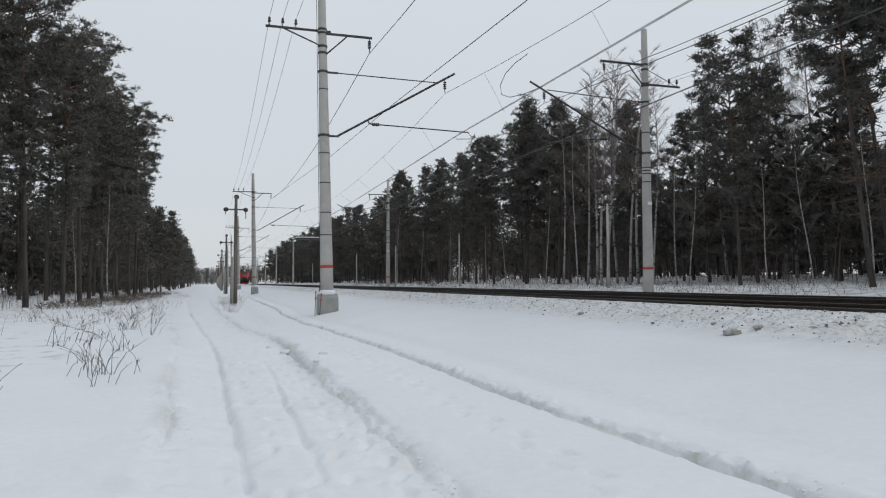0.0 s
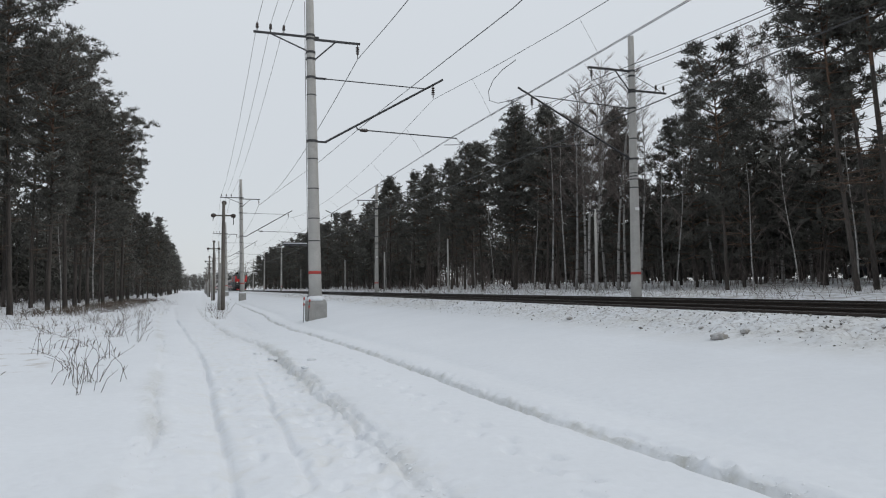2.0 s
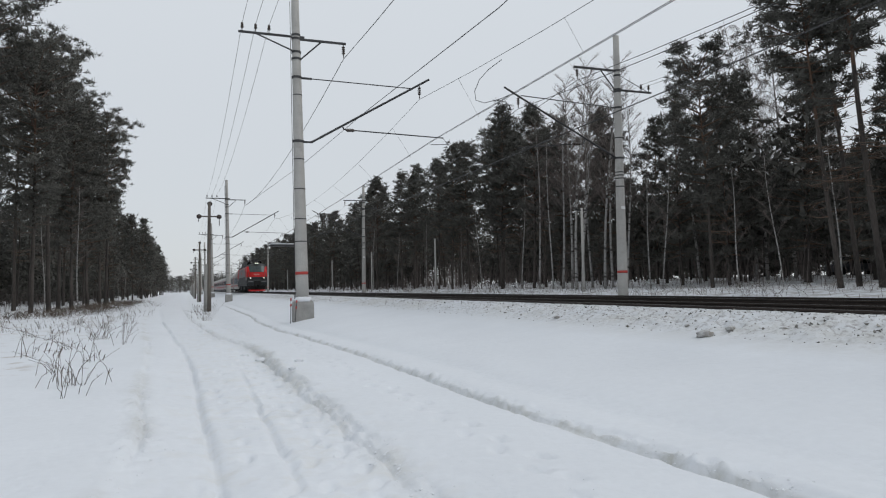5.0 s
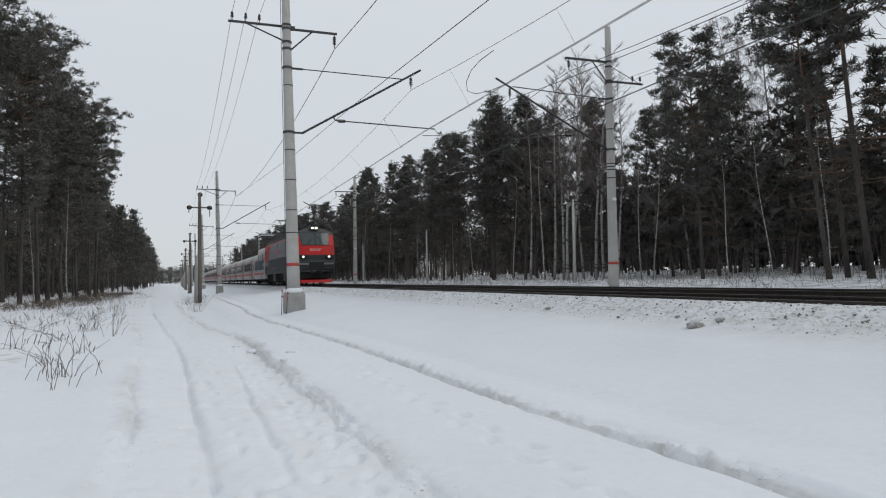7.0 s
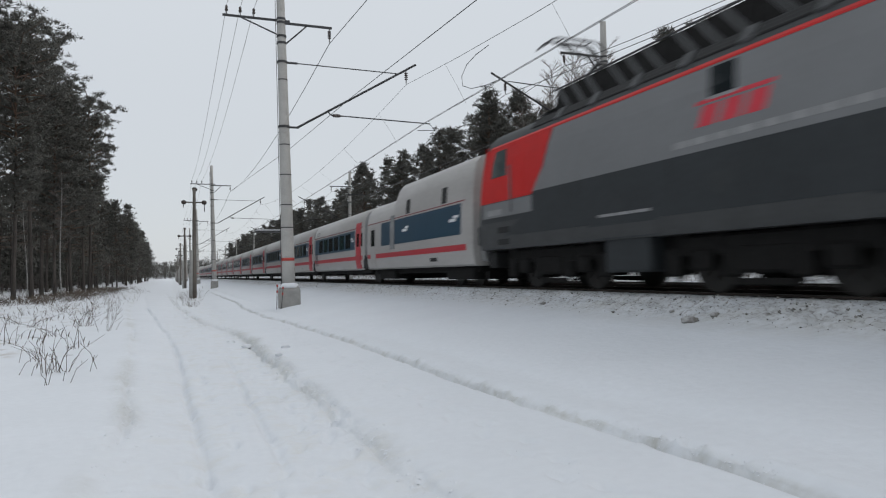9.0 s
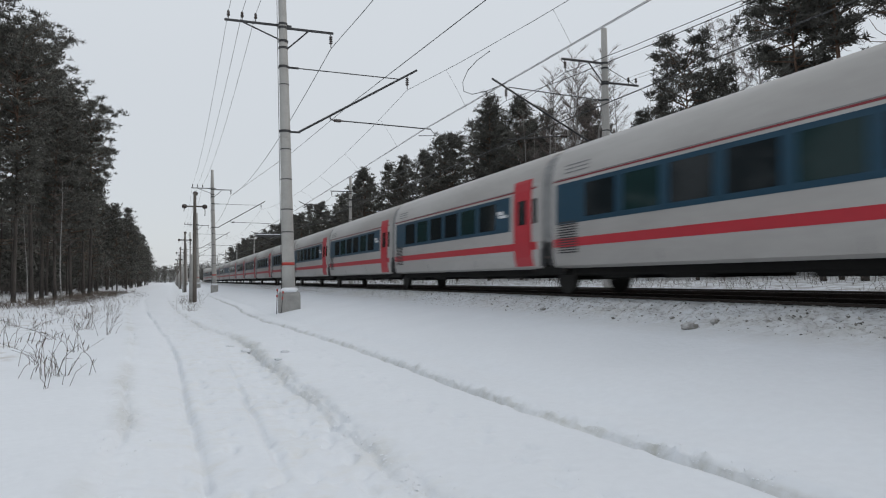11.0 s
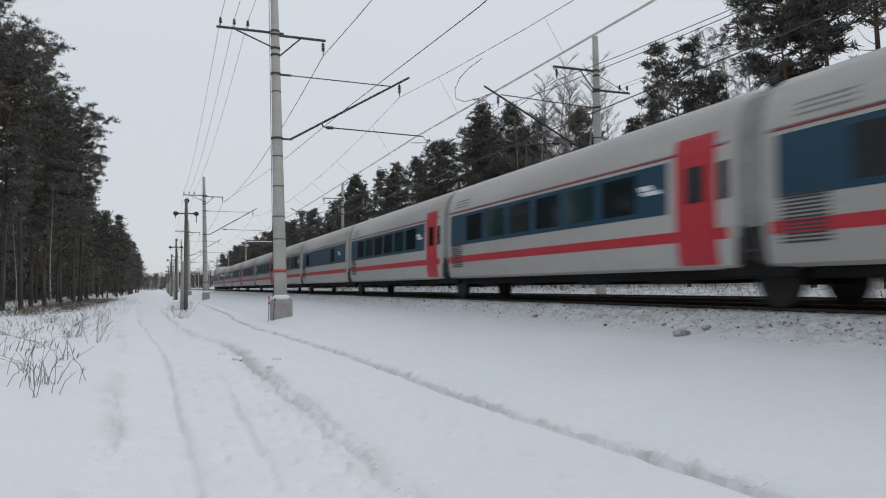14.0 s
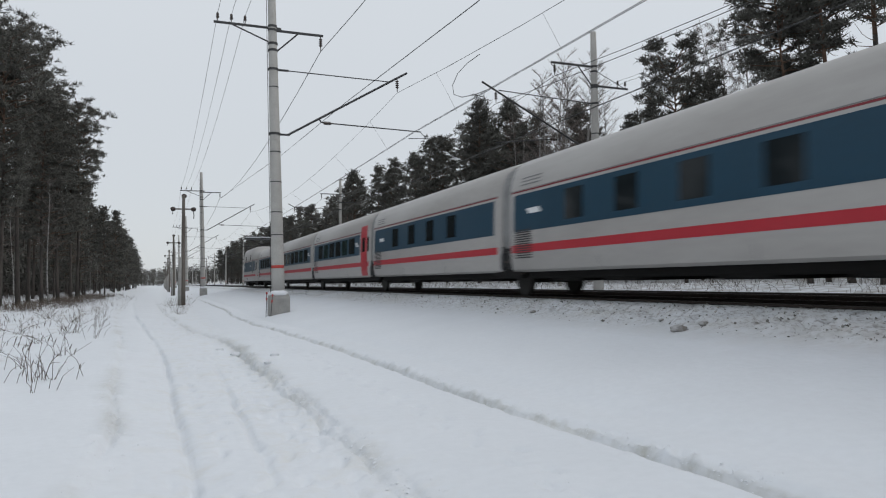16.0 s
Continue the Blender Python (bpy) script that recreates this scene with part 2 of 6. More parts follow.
MARK_DULL = material("mark_dull", (0.27, 0.27, 0.27), 0.6, vary=0.1, bump=0)
MARK_RED = material("mark_red", (0.55, 0.03, 0.05), 0.5, vary=0.05, bump=0)

# ---------- ground ----------
RAIL_Z, TRACK_X, FAR_X, GAUGE = 1.05, 10.26, 14.40, 1.52


def fbm(x, y, scale, seed, octaves=4, rough=0.5):
    """Smooth value noise on arrays, about -1 to 1."""
    total, amp, norm = np.zeros(np.broadcast(x, y).shape), 1.0, 0.0
    for o in range(octaves):
        u, v = x * scale + seed * 17.3, y * scale + seed * 5.7
        i, j = np.floor(u).astype(np.int64), np.floor(v).astype(np.int64)
        a, b = u - i, v - j
        a, b = a * a * (3 - 2 * a), b * b * (3 - 2 * b)

        def h(p, q):
            k = (p * 374761393 + q * 668265263 + (seed + o) * 69069) & 0x7FFFFFFF
            k = ((k ^ (k >> 13)) * 1274126177) & 0x7FFFFFFF
            return ((k ^ (k >> 16)) & 0xFFFF) / 32767.5 - 1

        total += amp * ((h(i, j) * (1 - a) + h(i + 1, j) * a) * (1 - b) + (h(i, j + 1) * (1 - a) + h(i + 1, j + 1) * a) * b)
        norm += amp
        amp, scale = amp * rough, scale * 2.03
    return total / norm


PROFILE_X = [-3000, -60, -14, -6, -2, -0.6, 0.0, 1.6, 2.2, 3.6, 4.5, 6.0, 7.4, 8.4, 9.36, 15.6, 16.4, 18.2, 21, 25, 30, 46, 80, 3000]
PROFILE_Z = [0.3, 0.3, 0.12, 0.10, 0.08, 0.05, -0.03, -0.03, 0.08, 0.13, 0.33, 0.52, 0.72, 0.89, 1.005, 0.95, 0.88, 0.70, 0.80, 1.05, 1.15, 1.72, 1.9, 1.9]


# centre lines of the road's marks: distances along, then places across
BANK = ((3, 6.2, 7, 8, 8.8, 10.2, 14.3, 20, 35, 70), (-0.58, -0.54, -0.48, -0.41, -0.42, -0.62, -0.72, -0.95, -1.9, -3.0))
RUT = ((3, 5.7, 8.4, 10.8, 15.3, 20.4, 35, 60), (0.27, 0.25, 0.19, 0.13, 0.10, -0.17, -1.08, -2.1))
THIN_RUT = ((5, 14), (0.82, 0.97))
EDGE = ((3, 5.2, 10, 14.5, 17.5, 21.9, 25.8, 43, 70), (1.71, 1.69, 1.68, 1.64, 1.72, 1.40, 0.85, 0.11, -0.5))
CRUST = ((3, 3.6, 5, 7, 10, 14.6, 21.8, 25, 31, 39, 69), (3.68, 3.65, 3.59, 3.50, 3.50, 3.48, 3.18, 2.98, 2.88, 3.20, 3.15))


def lane(y, line):
    """Where a mark lies across the road at a distance along it, rounded off."""
    return (np.interp(y - 0.9, *line) + 2 * np.interp(y, *line) + np.interp(y + 0.9, *line)) / 4


GRIT_AND_SHADE = [None]


def ground_z(x, y):
    x, y = np.asarray(x, float), np.asarray(y, float)
    z = (np.interp(x - 0.25, PROFILE_X, PROFILE_Z) + np.interp(x, PROFILE_X, PROFILE_Z) + np.interp(x + 0.25, PROFILE_X, PROFILE_Z)) / 3
    soft = np.clip((np.abs(x - 12.3) - 4.6) / 2.0, 0, 1)
    z = z + soft * (0.05 * fbm(x, y, 0.25, 3, 3) + 0.012 * fbm(x, y, 1.7, 5, 3))
    near = np.clip((80 - y) / 30, 0, 1) * np.clip((y + 8) / 4, 0, 1)
    n1, n2, n3 = fbm(x, y, 0.9, 21, 4), fbm(x, y, 4.0, 22, 4, 0.6), fbm(x, y, 8.5, 52, 3, 0.6)
    wob = 0.03 * fbm(x * 0, y, 0.9, 31, 3)
    e1, e2, e3, e4, e5 = [x - lane(y, c) - wob for c in (BANK, RUT, THIN_RUT, EDGE, CRUST)]
    patchy = np.clip(0.65 + 0.9 * fbm(x * 0, y, 0.6, 33, 3), 0.1, 1.1)
    patchy2 = np.clip(0.55 + 1.1 * fbm(x * 0, y, 1.1, 34, 3), 0.0, 1.1)

    def bell(v, w):
        return np.exp(-((v / w) ** 2))

    # wheel ruts
    relief = -0.080 * bell(e2, 0.036) * patchy - 0.026 * bell(e2 + 0.02, 0.22) + 0.018 * bell(e2 - 0.13, 0.06) * patchy2
    relief -= 0.080 * bell(e3, 0.034) * patchy * np.clip((15 - y) / 4, 0, 1) * np.clip((y - 5) / 1.0, 0, 1)
    # untouched snow stands higher than the road on its far side
    relief += 0.05 * np.clip(-e1 / 0.16 + 0.5, 0, 1) * bell(np.clip(-e1, 0, 9), 0.9) + bell(e1 + 0.02, 0.16) * (0.05 * np.abs(n2) + 0.06 * n3) * patchy2 - 0.070 * bell(e1 + 0.03 * n2, 0.036) * patchy2
    relief += 0.022 * n2 * np.clip((-0.7 - x) / 0.4, 0, 1) * np.clip(0.3 + 1.4 * n1, 0, 1)
    # the crumbled edge of the ploughed snow beside the road
    jag = e4 - 0.07 * n1 - 0.05 * n2
    rough = 0.35 + 0.9 * bell(y - 15, 5.5)
    relief += rough * (-0.040 * bell(jag + 0.30, 0.30) + 0.060 * np.clip(jag / 0.20 + 0.5, 0, 1) * bell(np.clip(jag, 0, 9), 0.55))
    relief += -0.075 * bell(jag + 0.07, 0.032) * patchy - 0.045 * bell(jag - 0.05 - 0.05 * n3, 0.030) * patchy2
    relief += bell(jag - 0.02, 0.15) * (0.060 * np.abs(n2) + 0.060 * n3) * rough
    # an old wheel line whose crust is pushed up on one side
    split = e5 - 0.035 * fbm(x * 0, y, 1.3, 44, 3) - 0.03 * n2
    relief += 0.034 * np.clip(split / 0.26 + 0.5, 0, 1) * bell(np.clip(split - 0.16, 0, 9), 0.24) - 0.085 * bell(split + 0.06, 0.030) * (0.45 + 0.7 * patchy2)
    relief += bell(split - 0.05, 0.09) * (0.050 * np.abs(n2) + 0.055 * n3) - 0.022 * bell(split - 0.60, 0.18)
    # trodden and driven snow between bank and edge
    churn = np.exp(-(((x - 0.6) / 1.35) ** 4)) * np.clip((45 - y) / 15, 0, 1)
    relief += churn * (0.018 * n2 + 0.022 * n1 + 0.014 * n3)
    relief -= 0.10 * churn * np.clip(fbm(x, y, 2.7, 53, 2) - 0.40, 0, 1)
    z = z + near * relief
    # rough cleared snow on the side of the track bed
    shoulder = np.exp(-(((x - 8.35) / 0.85) ** 4)) + np.exp(-(((x - 16.6) / 0.7) ** 4))
    z = z + shoulder * (0.07 * np.abs(fbm(x, y, 2.6, 61, 3)) + 0.09 * fbm(x, y, 6.0, 62, 3)) * np.clip((150 - y) / 60, 0.1, 1)
    bed = np.clip((x - 9.42) / 0.10, 0, 1) * np.clip((15.5 - x) / 0.2, 0, 1)
    # sandy tone at edge and bank; crevice shade painted along the old wheel line
    GRIT_AND_SHADE[0] = near * np.clip(0.75 * bell(jag + 0.02, 0.14) * (0.25 + 0.9 * n1 + 0.6 * bell(y - 15, 5)) + 1.0 * bell(split + 0.03, 0.06) * (0.55 + 0.9 * n2) + 0.75 * bell(e1 + 0.04, 0.14) * (0.35 + 1.2 * n1), 0, 1)
    return z - 0.09 * bed + bed * 0.02 * fbm(x, y, 3.0, 63, 3)


def spaced(marks):
    """Grid lines: (from, to, step) runs joined."""
    out = []
    for a, b, s in marks:
        out += list(np.arange(a, b - 1e-6, s))
    return np.array(out + [marks[-1][1]])


gx = np.concatenate([[-3000, -1200, -500, -200, -100], spaced([(-60, -12, 4), (-12, -4, 0.6), (-4, -1.2, 0.10), (-1.2, 2.2, 0.036), (2.2, 2.9, 0.06), (2.9, 4.1, 0.035), (4.1, 4.6, 0.1), (4.6, 7.3, 0.2), (7.3, 9.4, 0.09), (9.4, 16.0, 0.3), (16.0, 20, 0.3), (20, 60, 3)]), [100, 200, 500, 1200, 3000]])
gy = np.concatenate([[-400, -260, -120, -60, -30, -12, -4, 0, 2, 3], spaced([(3.6, 12, 0.05), (12, 22, 0.085), (22, 40, 0.25), (40, 80, 0.7), (80, 160, 2.5), (160, 400, 12)]), [480, 600, 800, 1200, 2000, 3500]])
GX, GY = np.meshgrid(gx, gy)
GZ = ground_z(GX, GY)
grit_and_shade = GRIT_AND_SHADE[0].reshape(-1).copy()
# boot prints: a line beside the old wheel line and scattered ones on the road
fp = np.random.default_rng(58)
PRINTS = [(2.68 + 0.10 * (-1) ** k + 0.05 * fp.normal(), 3.2 + 0.36 * k, 0.9) for k in range(46)]
PRINTS += [(1.25 + 0.14 * (-1) ** k + 0.06 * fp.normal(), 4.3 + 0.42 * k, 0.7) for k in range(30)]
PRINTS += [(0.05 + 1.5 * fp.random(), 4.2 + 12 * fp.random() ** 1.3, 0.45 + 0.4 * fp.random()) for k in range(40)]
for px, py, deep in PRINTS:
    a = 0.35 * fp.normal()
    near_rows = np.abs(gy - py) < 0.6
    u, v = GX[near_rows] - px, GY[near_rows] - py
    u, v = u * math.cos(a) - v * math.sin(a), u * math.sin(a) + v * math.cos(a)
    r2 = (u / 0.055) ** 2 + (v / 0.14) ** 2
    GZ[near_rows] += deep * (-0.058 * np.exp(-r2 ** 1.5) + 0.010 * np.exp(-((r2 ** 0.5 - 1.5) / 0.4) ** 2))
nx, ny = len(gx), len(gy)
idx = np.arange(nx * ny).reshape(ny, nx)
quads = np.stack([idx[:-1, :-1], idx[:-1, 1:], idx[1:, 1:], idx[1:, :-1]], -1).reshape(-1, 4)
gme = bpy.data.meshes.new("ground")
gme.from_pydata(np.stack([GX, GY, GZ], -1).reshape(-1, 3).tolist(), [], quads.tolist())
gme.polygons.foreach_set("use_smooth", [True] * len(gme.polygons))
gme.attributes.new("grit_and_shade", "FLOAT", "POINT").data.foreach_set("value", grit_and_shade)


def snow_ground():
    """Clean snow, darker up the embankment, sooty and stony along the track bed, sandy at the road's edge, with crease
    shade painted along the old wheel line.
    """
    mt = SNOW.copy()
    mt.name = "snow_ground"
    nt = mt.node_tree
    N, Lk = nt.nodes, nt.links
    bs = N["Principled BSDF"]
    base = bs.inputs["Base Color"].links[0].from_socket
    tc, sp = N.new("ShaderNodeTexCoord"), N.new("ShaderNodeSeparateXYZ")
    Lk.new(tc.outputs["Object"], sp.inputs[0])

    def zone(a, b, c, d, noise_scale, lo, hi, colour, source, amount=1.0):
        up, dn, nz, mul, mx = N.new("ShaderNodeMapRange"), N.new("ShaderNodeMapRange"), N.new("ShaderNodeTexNoise"), N.new("ShaderNodeMath"), N.new("ShaderNodeMix")
        up.inputs["From Min"].default_value, up.inputs["From Max"].default_value = a, b
        dn.inputs["From Min"].default_value, dn.inputs["From Max"].default_value = d, c
        for q in (up, dn):
            Lk.new(sp.outputs["X"], q.inputs["Value"])
        nz.inputs["Scale"].default_value, nz.inputs["Detail"].default_value, nz.inputs["Roughness"].default_value = noise_scale, 6, 0.65
        Lk.new(tc.outputs["Object"], nz.inputs["Vector"])
        r = N.new("ShaderNodeMapRange")
        r.inputs["From Min"].default_value, r.inputs["From Max"].default_value = lo, hi
        r.inputs["To Max"].default_value = amount
        Lk.new(nz.outputs["Fac"], r.inputs["Value"])
        mul.operation = "MULTIPLY"
        Lk.new(up.outputs[0], mul.inputs[0])
        Lk.new(dn.outputs[0], mul.inputs[1])
        m2 = N.new("ShaderNodeMath")
        m2.operation = "MULTIPLY"
        Lk.new(mul.outputs[0], m2.inputs[0])
        Lk.new(r.outputs[0], m2.inputs[1])
        mx.data_type = "RGBA"
        mx.inputs["B"].default_value = (*colour, 1)
        Lk.new(m2.outputs[0], mx.inputs["Factor"])
        Lk.new(source, mx.inputs["A"])
        return mx.outputs["Result"]

    # one colour serves the sandy snow and the wheel line's painted crease shade
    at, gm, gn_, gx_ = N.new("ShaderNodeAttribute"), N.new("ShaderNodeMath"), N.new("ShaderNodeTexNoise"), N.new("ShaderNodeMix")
    at.attribute_name = "grit_and_shade"
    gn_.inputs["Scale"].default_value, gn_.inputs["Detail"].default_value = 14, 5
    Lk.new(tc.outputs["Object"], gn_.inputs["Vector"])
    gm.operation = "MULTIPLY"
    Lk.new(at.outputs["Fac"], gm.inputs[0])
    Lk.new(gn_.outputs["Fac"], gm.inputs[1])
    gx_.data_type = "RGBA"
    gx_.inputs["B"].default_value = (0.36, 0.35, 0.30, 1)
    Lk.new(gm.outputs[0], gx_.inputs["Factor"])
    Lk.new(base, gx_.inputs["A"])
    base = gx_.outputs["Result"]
    c = zone(6.7, 7.8, 9.44, 9.52, 2.6, 0.24, 0.56, (0.47, 0.465, 0.44), base, 0.95)
    # broad patches of the snow's own hue, darker up the embankment to the near rail
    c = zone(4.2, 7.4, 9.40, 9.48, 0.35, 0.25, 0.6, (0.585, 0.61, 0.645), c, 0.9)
    c = zone(7.2, 8.0, 9.44, 9.52, 11.0, 0.50, 0.64, (0.17, 0.155, 0.14), c, 0.65)
    c = zone(9.44, 9.54, 15.4, 15.6, 5.0, 0.2, 0.45, (0.055, 0.05, 0.046), c)
    c = zone(15.9, 16.0, 17.0, 17.6, 5.0, 0.4, 0.6, (0.3, 0.29, 0.27), c)
    c = zone(-0.5, 0.2, 1.6, 2.2, 2.2, 0.50, 0.75, (0.62, 0.61, 0.57), c, 0.6)
    c = zone(-40, -20, -9, -7, 1.2, 0.48, 0.64, (0.22, 0.18, 0.14), c, 0.6)
    c = zone(-9, -6, -3.4, -2.6, 1.2, 0.55, 0.66, (0.34, 0.29, 0.23), c, 0.6)
    c = zone(17.5, 19.5, 30, 36, 1.7, 0.46, 0.60, (0.20, 0.17, 0.14), c, 0.65)
    c = zone(26, 30, 60, 90, 0.8, 0.45, 0.6, (0.18, 0.15, 0.12), c, 0.7)
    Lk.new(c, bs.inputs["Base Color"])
    return mt


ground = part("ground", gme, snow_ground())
tagged(ground, "snow-covered ground with wheel ruts and ploughed ridges", "ground", kind="structure")

# ---------- masts and wires ----------
MAST_Y, MAST_STEP, FAR_STEP = 27.9, 52.8, 52.8


def insulator(shape, x, y, z, n=3, r=0.075, step=0.085):
    """Bell-shaped discs hanging down from a point."""
    prof = [(0.0, 0.02), (-0.06, 0.02)]
    for k in range(n):
        a = -0.08 - k * step
        prof += [(a, 0.025), (a - 0.02, r), (a - 0.05, r * 0.9), (a - 0.06, 0.025)]
    prof += [(-0.12 - n * step, 0.02), (-0.22 - n * step, 0.018)]
    shape.lathe((x, y, z), "z", prof, 10)
    return -0.22 - n * step


def mast_shaft(parent, top, base_z, lean=0.0, x0=0.0):
    s = Shape()
    zs = np.linspace(base_z, top, 13)
    r = np.interp(zs, [base_z, top], [0.262, 0.145])
    s.tube([(x0 + lean * (z - base_z), 0, z) for z in zs], r, 16)
    part("shaft", s, CONCRETE, parent, smooth=True)
    s = Shape()
    s.tube([(x0 + lean * 1.1, 0, 1.98), (x0 + lean * 1.2, 0, 2.10)], [0.256, 0.255], 16)
    part("painted_band", s, RED_BAND, parent, "faded red painted band", smooth=True)


def clamp(shape, z, r, arm=0.0, x0=0.0):
    """A steel hoop round the shaft at x0, with a lug towards the arm."""
    shape.lathe((x0, 0, z), "z", [(-0.045, r + 0.012), (0.045, r + 0.012)], 14)
    if arm:
        reach = abs(x0) + 0.14
        shape.box((x0 + math.copysign(r + reach / 2 - 0.02, arm), 0, z), (reach, 0.09, 0.07), 0.01)


def near_mast():
    """Catenary mast beside the near track; the arms point over the track."""
    t = thing("catenary_mast", "grey tapered concrete catenary mast on a snow-capped block", "catenary mast", "masts beside the near track")
    mast_shaft(t, 13.7, 0.9, -0.015, -0.16)
    s = Shape()
    s.loft([[(-0.15 + 0.38 * k, y * k, z) for y in (-0.40, 0.40)] + [(-0.15 - 0.38 * k, y * k, z) for y in (0.40, -0.40)] for k, z in ((1.0, -0.2), (1.0, 0.80), (0.93, 0.92), (0.72, 1.0))])
    part("foundation", s, CONCRETE_OLD, t, "weathered concrete foundation block")
    s = Shape()
    ang = np.arange(20) / 20 * 2 * math.pi
    wob = 1 + 0.05 * np.sin(ang * 3) + 0.04 * np.cos(ang * 5)
    sq = 1 / np.maximum(np.abs(np.cos(ang)), np.abs(np.sin(ang))) ** 0.75
    s.loft([[(-0.16 + 0.36 * k * sq[i] * wob[i] * math.cos(a), 0.39 * k * sq[i] * wob[i] * math.sin(a), z + 0.02 * wob[i]) for i, a in enumerate(ang)] for k, z in ((0.98, 0.90), (1.0, 0.97), (0.9, 1.04), (0.7, 1.08), (0.3, 1.12))])
    part("snow_cap", s, CAP_SNOW, t, "wet snow cap", smooth=True)
    # long pole-line arm with three pin insulators
    s = Shape()
    s.box((-1.25, 0.16, 11.65), (2.6, 0.06, 0.09), 0.008)
    clamp(s, 11.65, 0.17, x0=-0.32), clamp(s, 10.95, 0.18, x0=-0.31)
    s.tube([(-0.16, 0.12, 10.95), (-1.85, 0.16, 11.62)], 0.03, 6)
    part("line_arm", s, STEEL_DARK, t)
    for x in (-2.40, -1.88, -1.36):
        s = Shape()
        s.lathe((x, 0.16, 11.69), "z", [(0, 0.018), (0.12, 0.018), (0.13, 0.06), (0.19, 0.068), (0.21, 0.035), (0.25, 0.058), (0.31, 0.05), (0.35, 0.02)], 10)
        part("pin_insulator", s, PORCELAIN, t)
    # feeder arm
    s = Shape()
    s.box((0.70, -0.02, 11.50), (2.05, 0.07, 0.09), 0.008)
    clamp(s, 11.5, 0.17, x0=-0.32), clamp(s, 10.68, 0.18, x0=-0.31)
    s.tube([(-0.14, 0, 10.68), (0.68, 0, 11.46)], 0.032, 6)
    part("feeder_arm", s, STEEL_DARK, t)
    s = Shape()
    insulator(s, 1.62, 0, 11.46, 4)
    part("insulator", s, PORCELAIN, t)
    # cantilever with stay and registration arm
    s = Shape()
    clamp(s, 7.32, 0.22, 1, x0=-0.26), clamp(s, 9.92, 0.19, 1, x0=-0.30)
    s.tube([(0.26, 0, 7.32), (5.35, 0, 10.32)], 0.045, 8)
    s.tube([(0.24, 0, 9.92), (4.55, 0, 9.86)], 0.022, 6)
    part("cantilever", s, STEEL_DARK, t)
    s = Shape()
    insulator(s, 4.9, 0, 10.02, 4)
    part("messenger_insulator", s, PORCELAIN, t)
    s = Shape()
    s.tube([(1.52, 0, 8.08), (1.6, 0, 7.93), (1.72, 0, 7.90)], 0.03, 6)
    s.tube([(2.1, 0, 7.90), (5.95, 0, 7.80)], 0.026, 6)
    s.tube([(5.9, 0.02, 7.83), (6.3, 0.3, 7.60), (5.5, 0.35, 7.56)], 0.016, 6)
    part("registration_arm", s, STEEL_DARK, t)
    s = Shape()
    s.lathe((1.70, 0, 7.90), "x", [(0, 0.025), (0.03, 0.075), (0.08, 0.06), (0.11, 0.078), (0.16, 0.06), (0.19, 0.078), (0.24, 0.06), (0.27, 0.075), (0.34, 0.03), (0.44, 0.024)], 10)
    part("rod_insulator", s, PORCELAIN, t)
    # thin steel bands and the earthing wire down the shaft
    for z in (9.2, 6.6, 5.4, 4.2, 3.3):
        s = Shape()
        r = np.interp(z, [0.9, 13.7], [0.262, 0.145])
        s.lathe((-0.16 - 0.015 * (z - 0.9), 0, z), "z", [(-0.02, r + 0.006), (0.02, r + 0.006)], 14)
        part("steel_hoop", s, STEEL_DARK, t)
    s = Shape()
    s.tube([(-0.44 - 0.009 * z, -0.05, z) for z in (0.1, 1.0, 2.5, 5.0, 8.0, 11.0, 13.0)], 0.012, 5)
    s.tube([(-0.45, -0.05, 1.3), (-0.50, -0.1, 0.9), (-0.36, -0.1, 0.4), (-0.6, -0.3, 0.05)], 0.012, 5)
    part("earth_wire", s, WIRE, t)
    return t


